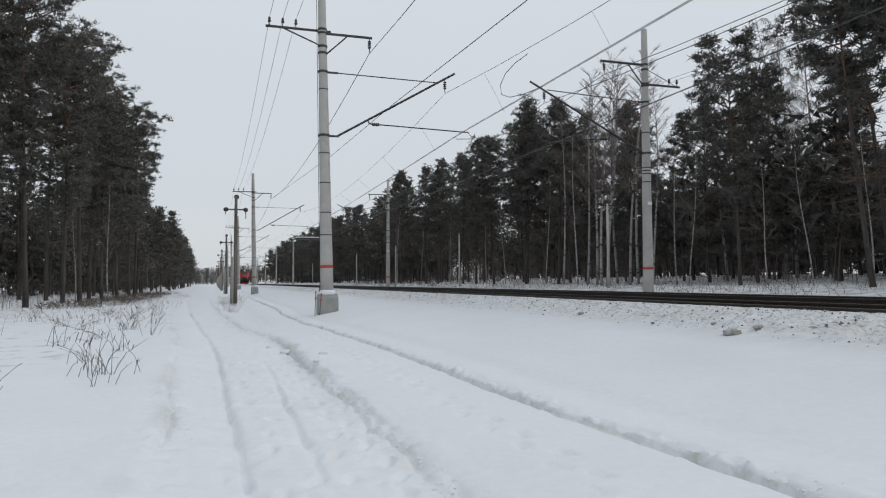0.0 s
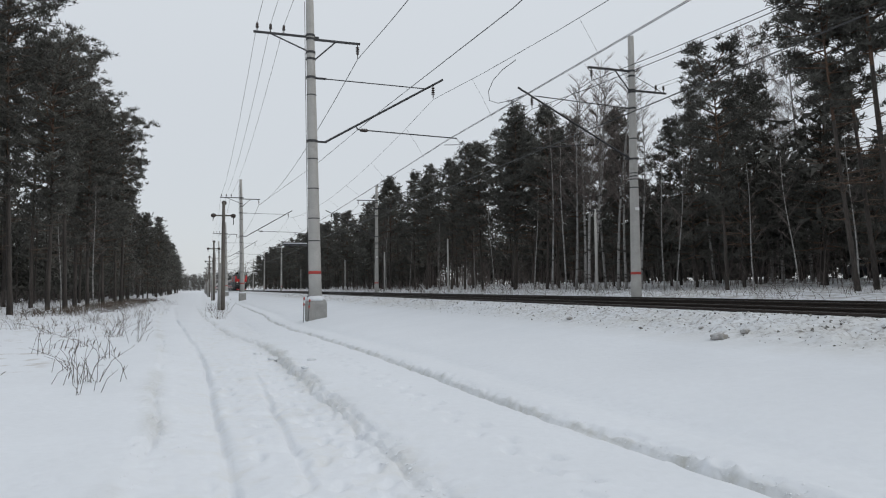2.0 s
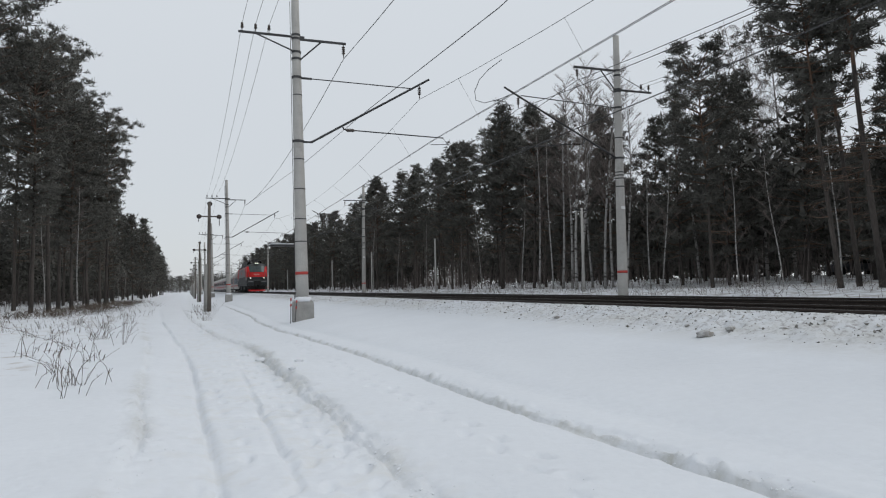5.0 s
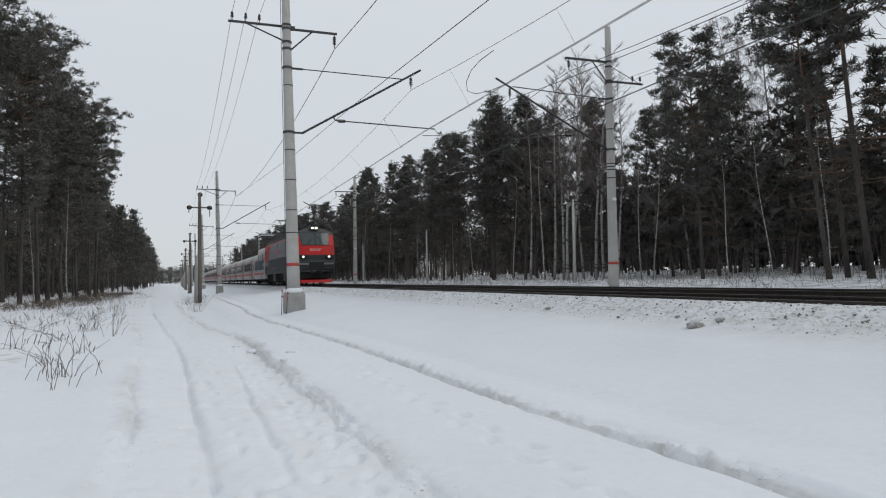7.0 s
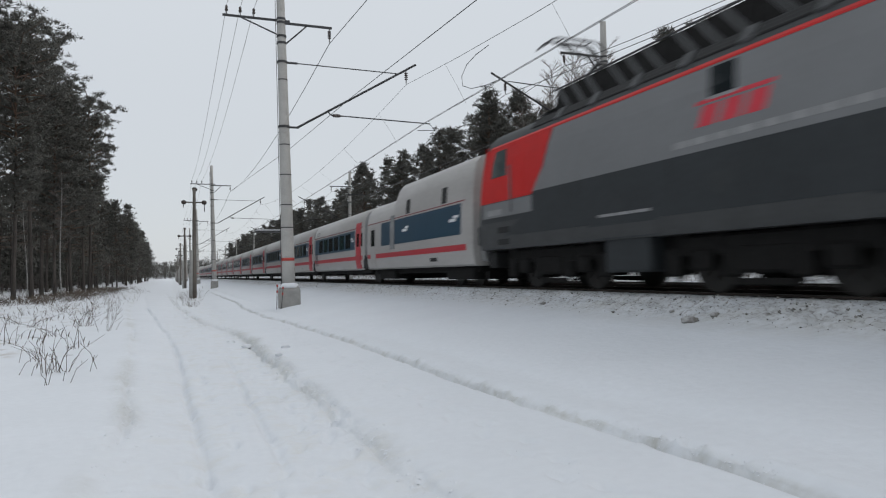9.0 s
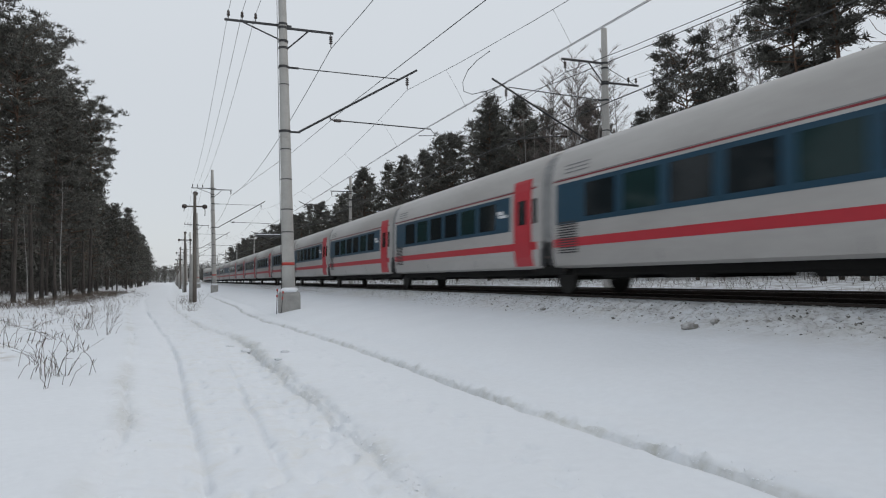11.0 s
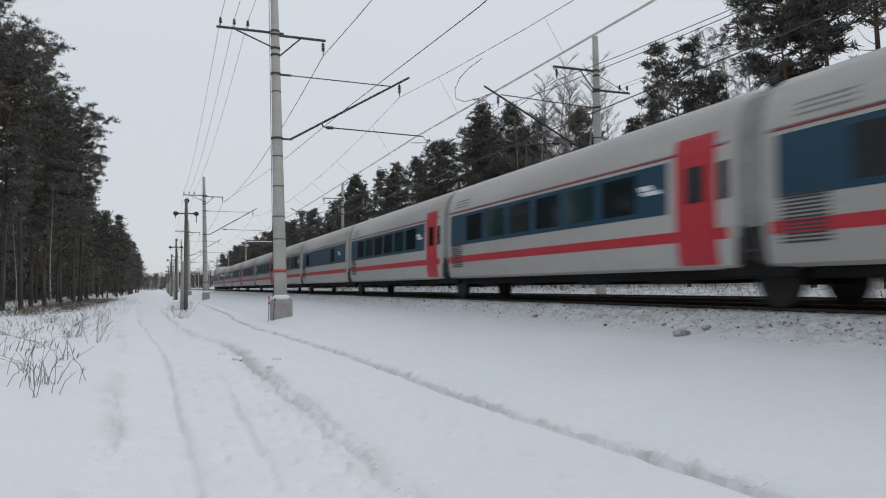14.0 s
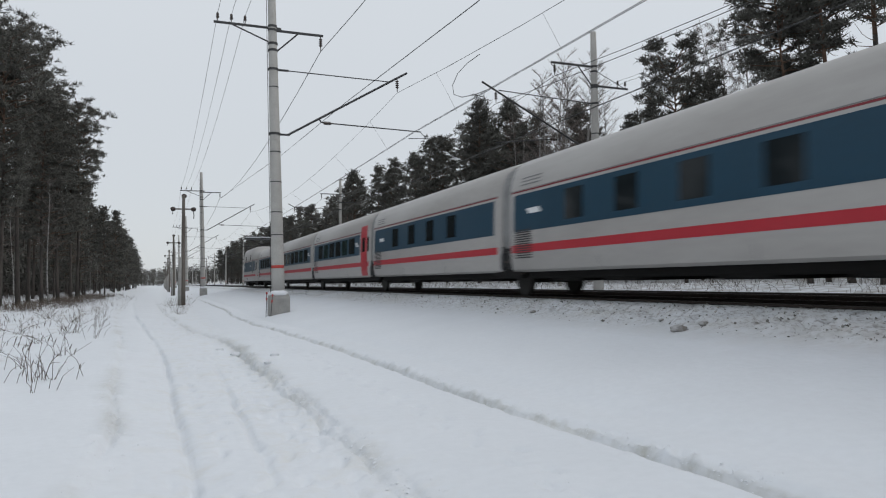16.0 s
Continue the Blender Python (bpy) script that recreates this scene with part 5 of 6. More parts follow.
def loco():
    t = thing("locomotive", "red and grey electric locomotive with lit headlights", "locomotive")
    right = LOCO_PROF
    ring = [(x, z) for x, z in right] + [(-x, z) for x, z in reversed(right)]
    rings = []
    for k in (0.03, 0.3, 0.6, 0.85, 1.0):
        rings.append([(x * k, nose_y(x * k, z), z) for x, z in ring])
    rings.append([(x, 2.4, z) for x, z in ring])
    rings.append([(x, LOCO_LEN - 2.4, z) for x, z in ring])
    for k in (1.0, 0.85, 0.6, 0.3, 0.03):
        rings.append([(x * k, LOCO_LEN - nose_y(x * k, z), z) for x, z in ring])
    s = Shape()
    s.loft(rings)
    rounded(part("body", s, LOCO_ROOF, t, "dark grey body shell"))

    def slab(poly, z0, z1):
        """The part of a (y, z) outline between two heights."""
        for lim, keep in ((z0, 1), (z1, -1)):
            out = []
            for (ya, za), (yb, zb) in zip(poly, poly[1:] + poly[:1]):
                ia, ib = (za - lim) * keep >= 0, (zb - lim) * keep >= 0
                if ia:
                    out.append((ya, za))
                if ia != ib:
                    u = (lim - za) / (zb - za)
                    out.append((ya + (yb - ya) * u, lim))
            poly = out
            if len(poly) < 3:
                return []
        return poly

    def sides(name, poly, mat, off, label=""):
        """A plate on both sides that follows the body's slight inward lean."""
        cuts = [1.0, 2.5, 3.1, 3.6, 4.02, 4.24, 4.6]
        for sg in (-1, 1):
            q = Shape()

            def sx(z, o):
                return sg * (float(np.interp(z, [p[1] for p in right], [p[0] for p in right])) + o)
            for z0, z1 in zip(cuts[:-1], cuts[1:]):
                piece = slab(poly, z0, z1)
                n = len(piece)
                if n < 3 or max(p[1] for p in piece) - min(p[1] for p in piece) < 0.002:
                    continue
                v = [(sx(z, -0.02), y, z) for y, z in piece] + [(sx(z, off), y, z) for y, z in piece]
                q.add(v, [tuple(range(n)), tuple(range(2 * n - 1, n - 1, -1))] + [(i, (i + 1) % n, n + (i + 1) % n, n + i) for i in range(n)])
            part(name, q, mat, t, label)

    L = LOCO_LEN
    foot = [(0.55, 1.12), (1.9, 1.12), (2.1, 1.46), (6.2, 1.46), (6.4, 1.12), (8.5, 1.12), (8.7, 1.46), (13.0, 1.46), (13.2, 1.12), (15.3, 1.12), (15.5, 1.46), (L - 2.1, 1.46), (L - 1.9, 1.12), (L - 0.55, 1.12)]
    sides("lower_panel", foot + [(L - 0.55, 2.0), (L - 3.2, 2.0), (L - 3.65, 2.53), (3.65, 2.53), (3.2, 2.0), (0.55, 2.0)], LOCO_DARK, 0.006, "dark grey lower side")
    sides("upper_panel", [(3.62, 2.53), (L - 3.62, 2.53), (L - 4.3, 3.1), (L - 4.55, 3.6), (L - 4.8, 3.98), (4.8, 3.98), (4.55, 3.6), (4.3, 3.1)], LOCO_GREY, 0.008, "light grey upper side")
    for a, b in ((0.62, 1), (L - 0.62, -1)):
        sides("sill_panel", [(a, 2.02), (a + b * 3.05, 2.02), (a + b * 3.05, 2.44), (a, 2.44)], LOCO_GREY, 0.008, "light grey strip")
        sides("cab_panel", [(a - b * 0.14, 2.46), (a + b * 3.02, 2.46), (a + b * 3.62, 3.1), (a + b * 3.88, 3.6), (a + b * 4.12, 4.0), (a + b * 0.36, 4.0), (a + b * 0.19, 3.6), (a - b * 0.01, 3.1)], LOCO_RED, 0.010, "bright red cab side")
        sides("cab_window", [(a + b * 0.62, 3.16), (a + b * 1.62, 3.16), (a + b * 1.62, 3.6), (a + b * 1.62, 3.9), (a + b * 0.95, 3.9), (a + b * 0.78, 3.6)], CAB_GLASS, 0.016)
        sides("cab_door", [(a + b * 1.95, 2.5), (a + b * 2.6, 2.5), (a + b * 2.6, 3.1), (a + b * 2.6, 3.9), (a + b * 1.95, 3.9), (a + b * 1.95, 3.1)], LOCO_RED, 0.020, "red cab door")
        for h in (0.05, 0.55, 1.05):
            sides("door_seam", [(a + b * 1.93, 2.55 + h), (a + b * 1.945, 2.55 + h), (a + b * 1.945, 2.95 + h), (a + b * 1.93, 2.95 + h)], BLACK, 0.013)
        sides("cab_grille", [(a + b * 0.35, 2.08), (a + b * 1.25, 2.08), (a + b * 1.25, 2.24), (a + b * 0.35, 2.24)], MARK_DULL, 0.012, "pale grille")
        sides("handrail", [(a + b * 1.84, 2.1), (a + b * 1.88, 2.1), (a + b * 1.88, 3.4), (a + b * 1.84, 3.4)], LOCO_GREY, 0.05)
        sides("step_recess", [(a + b * 1.0, 1.55), (a + b * 1.7, 1.55), (a + b * 1.7, 1.72), (a + b * 1.0, 1.72)], BLACK, 0.009)
        sides("step_recess", [(a + b * 1.0, 1.22), (a + b * 1.7, 1.22), (a + b * 1.7, 1.38), (a + b * 1.0, 1.38)], BLACK, 0.009)
    sides("roof_stripe", [(1.2, 3.98), (L - 1.2, 3.98), (L - 1.2, 4.07), (1.2, 4.07)], LOCO_RED, 0.014, "red line below the roof")
    sides("side_window", [(11.0, 3.44), (11.6, 3.44), (11.6, 3.94), (11.0, 3.94)], CAR_GLASS, 0.014)
    sides("window_sill", [(10.95, 3.38), (11.65, 3.38), (11.65, 3.43), (10.95, 3.43)], MARK_DULL, 0.02)
    # the operator's emblem and lettering, as plain shapes
    for y in (10.3, 10.85, 11.4):
        sides("emblem", [(y + 0.12, 2.95), (y + 0.52, 2.95), (y + 0.44, 3.10), (y + 0.36, 3.30), (y - 0.02, 3.30), (y + 0.05, 3.10)], MARK_RED, 0.013, "red emblem bar")
    sides("emblem", [(10.2, 3.34), (11.95, 3.34), (11.9, 3.41), (10.2, 3.41)], MARK_RED, 0.013, "red emblem bar")
    for k in range(9):
        sides("lettering", [(8.0 + 0.52 * k, 2.66), (8.40 + 0.52 * k, 2.66), (8.40 + 0.52 * k, 2.78), (8.0 + 0.52 * k, 2.78)], MARK_DULL, 0.013)
    for k in range(3):
        sides("lettering", [(13.3 + 0.6 * k, 1.60), (13.86 + 0.6 * k, 1.60), (13.86 + 0.6 * k, 1.66), (13.3 + 0.6 * k, 1.66)], MARK_DULL, 0.013)
    for y in (5.6, 8.6, 12.7, 15.8):
        sides("panel_seam", [(y, 1.2), (y + 0.02, 1.2), (y + 0.02, 2.5), (y, 2.5)], BLACK, 0.010)

    def front(name, x0, x1, z0, z1, off, mat, end=0, label="", nxs=8, nzs=5, taper=0.0):
        q = Shape()
        g = []
        for lay in (off, -0.03):
            for z in np.linspace(z0, z1, nzs):
                u = (z - z0) / (z1 - z0)
                for x in np.linspace(x0, x1, nxs):
                    xx = x * (1 - taper * u)
                    y = nose_y(xx, z) - lay
                    g.append((xx, y if end == 0 else LOCO_LEN - y, z))
        n = nxs * nzs
        f = []
        for i in range(nzs - 1):
            for j in range(nxs - 1):
                a = i * nxs + j
                f.append((a, a + 1, a + 1 + nxs, a + nxs))
                f.append((n + a, n + a + nxs, n + a + 1 + nxs, n + a + 1))
        rim = [j for j in range(nxs)] + [i * nxs + nxs - 1 for i in range(1, nzs)] + [(nzs - 1) * nxs + j for j in range(nxs - 2, -1, -1)] + [i * nxs for i in range(nzs - 2, 0, -1)]
        f += [(rim[i], rim[(i + 1) % len(rim)], n + rim[(i + 1) % len(rim)], n + rim[i]) for i in range(len(rim))]
        q.add(g, f)
        return rounded(part(name, q, mat, t, label), 40)

    for end in (0, 1):
        front("front_panel", -1.545, 1.545, 2.46, 3.22, 0.012, LOCO_RED, end, "bright red front")
        front("front_pillar", -1.545, -1.02, 3.22, 4.10, 0.012, LOCO_RED, end, "red corner pillar", 6)
        front("front_pillar", 1.02, 1.545, 3.22, 4.10, 0.012, LOCO_RED, end, "red corner pillar", 6)
        front("windscreen_frame", -1.09, 1.09, 3.20, 4.26, 0.016, BLACK, end, taper=-0.15)
        front("windscreen", -1.04, -0.03, 3.26, 4.22, 0.022, CAB_GLASS, end, taper=-0.15)
        front("windscreen", 0.03, 1.04, 3.26, 4.22, 0.022, CAB_GLASS, end, taper=-0.15)
        front("front_lower", -1.50, 1.50, 2.12, 2.45, 0.010, LOCO_DARK, end, "dark grey lower front")
        front("front_apron", -1.48, 1.48, 1.10, 2.06, 0.010, LOCO_DARK, end, "dark grey apron")
        front("bumper_belt", -1.50, 1.50, 1.90, 2.00, 0.06, ROOF_BAR, end, "grey belt above the bumper", 10, 2)
        front("bumper_lip", -1.46, 1.46, 1.14, 1.22, 0.05, ROOF_BAR, end, "grey lower lip", 10, 2)
        for x in (-0.48, -0.20, 0.10):
            front("emblem", x, x + 0.24, 2.76, 2.90, 0.018, MARK_PINK, end, "pale emblem bar", 3, 3)
        front("emblem", -0.46, 0.46, 2.93, 2.96, 0.018, MARK_PINK, end, "pale emblem bar", 4, 2)
        for x in (-0.55, 0.55):
            q = Shape()
            y = nose_y(x, 3.3) - 0.05
            pts = [(x * 1.15, y, 3.22), (x * 0.7, nose_y(x, 3.6) - 0.05, 3.6), (x * 0.35, nose_y(x, 3.95) - 0.05, 3.95)]
            q.tube([(a, b if end == 0 else LOCO_LEN - b, c) for a, b, c in pts], 0.018, 5)
            part("wiper", q, BLACK, t)

    def both(fn):
        for end in (0, 1):
            fn(lambda y: y if end == 0 else LOCO_LEN - y, end)

    def ends(fy, end):
        for x in (-1.02, 1.02):
            q = Shape()
            q.box((x, fy(0.10), 2.28), (0.60, 0.22, 0.30), 0.05)
            h = part("headlight_housing", q, BLACK, t)
            q = Shape()
            r0 = [(0.0, 0.01), (0.03, 0.13), (0.07, 0.14)]
            q.lathe((x, fy(-0.05), 2.30), "y", [(-0.0, 0.085), (0.04 if end == 0 else -0.04, 0.09)], 14)
            part("headlight", q, LAMP_ON if end == 0 else CAB_GLASS, h, "lit white headlight" if end == 0 else "dark headlight")
            q = Shape()
            q.box((x * 0.98, fy(0.12), 1.55), (0.90, 0.30, 0.62), 0.06)
            part("bumper_block", q, LOCO_DARK, t, "dark grey bumper block")
            q = Shape()
            q.box((x * 0.98, fy(-0.04), 1.74), (0.78, 0.06, 0.14), 0.01)
            part("bumper_stripe", q, LOCO_GREY, t, "light grey strip")
        q = Shape()
        q.box((0, fy(0.14), 1.40), (1.02, 0.36, 0.88), 0.04)
        part("coupler_pocket", q, BLACK, t)
        q = Shape()
        q.box((0, fy(-0.05), 1.02), (0.26, 0.9, 0.30), 0.05)
        q.box((0.09, fy(-0.52), 1.02), (0.34, 0.20, 0.42), 0.05)
        part("coupler", q, BOGIE, t)
        q = Shape()
        prof = [(-1.30, 0.30), (-1.20, 0.06), (-0.4, -0.14), (0.4, -0.14), (1.20, 0.06), (1.30, 0.30)]
        q.loft([[(x, fy(y), 0.48) for x, y in prof] + [(x, fy(y + 0.10), 0.48) for x, y in reversed(prof)], [(x * 0.97, fy(y - 0.08), 0.24) for x, y in prof] + [(x * 0.97, fy(y + 0.02), 0.24) for x, y in reversed(prof)]])
        part("snow_plough", q, LOCO_RED if end == 0 else BOGIE, t, "red snow plough" if end == 0 else "sooty black snow plough")
        q = Shape()
        q.box((0, fy(0.55), 0.82), (2.5, 0.5, 0.5), 0.05)
        part("end_beam", q, BLACK, t)
        q = Shape()
        q.box((0, fy(0.98), 4.62), (0.70, 0.6, 0.30), 0.07)
        top = part("top_light_housing", q, LOCO_ROOF, t)
        for x in (-0.15, 0.15):
            q = Shape()
            q.box((x, fy(0.66), 4.62), (0.20, 0.05, 0.15), 0.02)
            part("top_light", q, LAMP_ON if end == 0 else CAB_GLASS, top, "lit white top light" if end == 0 else "dark lamp")

    both(ends)
    # roof gear: sloping louvred cowls, pipes, insulators
    for sg in (-1, 1):
        # a row of dark louvred openings along the slope above the red line
        for k in range(10):
            y = 3.5 + 1.5 * k
            q = Shape()
            q.box((sg * 1.34, y + 0.6, 4.31), (0.06, 1.16, 0.30), 0.02, (0, -sg * 36, 0))
            lv = part("roof_louvre", q, BLACK, t)
            for j in range(3):
                q = Shape()
                q.box((sg * (1.41 - 0.06 * j), y + 0.6, 4.24 + 0.085 * j), (0.02, 1.12, 0.03))
                part("slat", q, LOCO_ROOF, lv)
            q = Shape()
            q.box((sg * 1.36, y - 0.15, 4.32), (0.07, 0.22, 0.36), 0.02, (0, -sg * 36, 0))
            part("roof_post", q, ROOF_BAR, t, "grey post")
        # dark cooling cowls with slanting pale bars
        for k in range(6):
            y = 4.3 + 2.2 * k
            q = Shape()
            q.loft([[(sg * x, yy, z) for x, z in ((0.55, 4.5), (1.16, 4.44), (1.06, 5.04), (0.62, 5.12))] for yy in (y, y + 2.16)])
            part("cooling_cowl", q, BOGIE, t, "sooty black cooling cowl")
            for j in range(3):
                q = Shape()
                yy = y + 0.10 + 0.62 * j
                q.loft([[(sg * 1.15, yy, 4.46), (sg * 1.19, yy, 4.46), (sg * 1.10, yy + 0.62, 5.05), (sg * 1.05, yy + 0.62, 5.05)], [(sg * 1.15, yy + 0.14, 4.46), (sg * 1.19, yy + 0.14, 4.46), (sg * 1.10, yy + 0.76, 5.05), (sg * 1.05, yy + 0.76, 5.05)]])
                part("slanting_bar", q, ROOF_BAR, t, "grey slanting bar")
        q = Shape()
        q.tube([(sg * 1.07, 4.2, 5.08), (sg * 1.07, 17.6, 5.08)], 0.025, 5)
        part("roof_rail", q, STEEL_DARK, t)
        q = Shape()
        q.tube([(sg * 1.43, 3.2, 4.12), (sg * 1.43, 18.6, 4.12)], 0.022, 5)
        part("gutter_rail", q, STEEL_DARK, t)
    q = Shape()
    for x in (-0.75, 0.0, 0.7):
        q.tube([(x, 3.0, 4.74), (x, 18.6, 4.74)], 0.035, 6)
    for y in np.arange(3.4, 18.6, 1.3):
        for x in (-0.75, 0.0, 0.7):
            q.lathe((x, y, 4.5), "z", [(0, 0.05), (0.05, 0.09), (0.09, 0.05), (0.14, 0.09), (0.2, 0.05), (0.26, 0.04)], 8)
    part("roof_busbar", q, BOGIE, t)
    for y, ln in ((5.4, 1.5), (9.2, 2.2), (12.6, 2.0), (15.4, 1.2)):
        q = Shape()
        q.box((0.1, y, 4.66), (1.5, ln, 0.34), 0.06)
        part("roof_box", q, LOCO_ROOF, t)

    def pantograph(y0, up):
        q = Shape()
        q.box((0, y0, 4.70), (1.2, 0.12, 0.06))
        for x in (-0.6, 0.6):
            q.tube([(x, y0 - 1.0, 4.78), (x, y0 + 1.0, 4.78)], 0.045, 6)
            for y in (-0.8, 0.8):
                q.lathe((x, y0 + y, 4.5), "z", [(0, 0.05), (0.06, 0.1), (0.12, 0.06), (0.18, 0.1), (0.26, 0.05)], 8)
        q.tube([(-0.6, y0 + 0.8, 4.78), (0.6, y0 + 0.8, 4.78)], 0.05, 6)
        top = 6.72 if up else 5.22
        kx, kz = (y0 - 1.05, 5.72) if up else (y0 - 1.5, 5.22)
        frame_ob = part("pantograph", q, STEEL_DARK, t, "raised pantograph" if up else "folded pantograph")
        q = Shape()
        q.tube([(-0.25, y0 + 0.8, 4.82), (-0.1, kx, kz)], 0.055, 6)
        q.tube([(0.25, y0 + 0.8, 4.82), (0.1, kx, kz)], 0.055, 6)
        q.tube([(-0.16, kx, kz), (0.16, kx, kz)], 0.05, 6)
        part("lower_arm", q, STEEL_DARK, frame_ob)
        q = Shape()
        q.tube([(-0.08, kx, kz), (-0.42, y0 + 0.30, top - 0.10)], 0.035, 6)
        q.tube([(0.08, kx, kz), (0.42, y0 + 0.30, top - 0.10)], 0.035, 6)
        q.tube([(-0.42, y0 + 0.30, top - 0.10), (0.42, y0 + 0.30, top - 0.10)], 0.03, 6)
        part("upper_arm", q, STEEL_DARK, frame_ob)
        q = Shape()
        for y in (0.12, 0.48):
            q.tube([(-0.98, y0 + y, top - 0.28), (-0.75, y0 + y, top - 0.06), (-0.55, y0 + y, top), (0.55, y0 + y, top), (0.75, y0 + y, top - 0.06), (0.98, y0 + y, top - 0.28)], 0.028, 6)
        q.tube([(-0.45, y0 + 0.12, top - 0.05), (-0.45, y0 + 0.48, top - 0.05)], 0.02, 5)
        q.tube([(0.45, y0 + 0.12, top - 0.05), (0.45, y0 + 0.48, top - 0.05)], 0.02, 5)
        part("collector_head", q, STEEL_DARK, frame_ob)

    pantograph(18.1, True)
    pantograph(3.4, False)
    # running gear
    wheels = []
    for c in (4.05, 10.86, 17.68):
        for sg in (-1, 1):
            q = Shape()
            q.box((sg * 1.12, c, 0.92), (0.20, 4.3, 0.30), 0.05)
            q.box((sg * 1.14, c, 0.62), (0.22, 1.1, 0.5), 0.06)
            for y in (-1.45, 1.45):
                q.box((sg * 1.16, c + y, 0.62), (0.24, 0.55, 0.42), 0.06)
                for d in (-0.45, 0.45):
                    q.lathe((sg * 1.14, c + y + d, 0.70), "z", [(0, 0.11), (0.42, 0.11)], 10)
            q.box((sg * 1.16, c, 0.22), (0.10, 1.3, 0.12), 0.02)
            part("bogie_frame", q, BOGIE, t)
            for y in (-2.25, -0.72, 0.72, 2.25):
                q = Shape()
                q.box((sg * 1.12, c + y, 0.58), (0.20, 0.46, 0.56), 0.05)
                q.tube([(sg * 1.12, c + y, 0.32), (sg * 0.9, c + y + 0.1, 0.14)], 0.03, 5)
                part("sand_box", q, BOGIE, t)
        for y in (-1.45, 1.45):
            q = Shape()
            for sg in (-1, 1):
                q.lathe((sg * 0.79, 0, 0), "x", [(-0.065, 0.60), (-0.06, 0.625), (0.06, 0.625), (0.065, 0.56)], 24)
                for a in range(8):
                    q.box((sg * 0.875, 0.36 * math.cos(a * 0.785), 0.36 * math.sin(a * 0.785)), (0.03, 0.08, 0.08))
            q.lathe((-0.9, 0, 0), "x", [(0, 0.12), (1.8, 0.12)], 12)
            w = part("wheelset", q, WHEEL, t, m=pose(0, c + y, 0.627))
            wheels.append(w)
    for y, ln in ((7.45, 1.5), (14.25, 1.5)):
        for sg in (-1, 1):
            q = Shape()
            q.box((sg * 1.2, y, 0.80), (0.5, ln, 0.80), 0.05)
            part("equipment_box", q, LOCO_DARK, t)
    for c in (4.05, 10.86, 17.68):
        q = Shape()
        q.box((0, c, 0.62), (1.3, 1.5, 0.62), 0.06)
        part("bogie_transom", q, BOGIE, t)
        for d in (-2.35, 2.35):
            q = Shape()
            q.box((0, c + d, 0.72), (1.6, 0.45, 0.55), 0.06)
            part("end_transom", q, BOGIE, t)
    q = Shape()
    q.box((0, LOCO_LEN / 2, 0.98), (2.0, LOCO_LEN - 2.2, 0.40), 0.04)
    part("underframe", q, BOGIE, t)
    return t, wheels


CAR_PROF = [(1.33, 0.66), (1.41, 0.72), (1.46, 0.98), (1.475, 1.35), (1.475, 1.8), (1.46, 2.3), (1.44, 2.75), (1.41, 2.98), (1.34, 3.25), (1.20, 3.50), (0.95, 3.68), (0.6, 3.79), (0.25, 3.82)]
TALL_PROF = [(1.33, 0.66), (1.41, 0.72), (1.46, 0.98), (1.475, 1.35), (1.475, 1.8), (1.46, 2.3), (1.44, 2.75), (1.42, 3.1), (1.37, 3.55), (1.28, 3.95), (1.08, 4.17), (0.75, 4.27), (0.3, 4.30)]


def prof_x(prof, z):
    return float(np.interp(z, [p[1] for p in prof], [p[0] for p in prof]))


def band(parent, name, prof, z0, z1, y0, y1, off, mat, label="", cut0=0.0, cut1=0.0, sides=(-1, 1)):
    """A panel that lies on the body's side between two heights; cut: slanted ends."""
    zs = [z0] + [p[1] for p in prof if z0 + 0.02 < p[1] < z1 - 0.02] + [z1]
    made = []
    for sg in sides:
        q = Shape()
        rings = []
        for z in zs:
            u = (z - z0) / (z1 - z0)
            a, b, x = y0 + cut0 * u, y1 + cut1 * u, prof_x(prof, z)
            rings.append([(sg * (x - 0.02), a, z), (sg * (x - 0.02), b, z), (sg * (x + off), b, z), (sg * (x + off), a, z)])
        q.loft(rings)
        made.append(part(name, q, mat, parent, label))
    return made


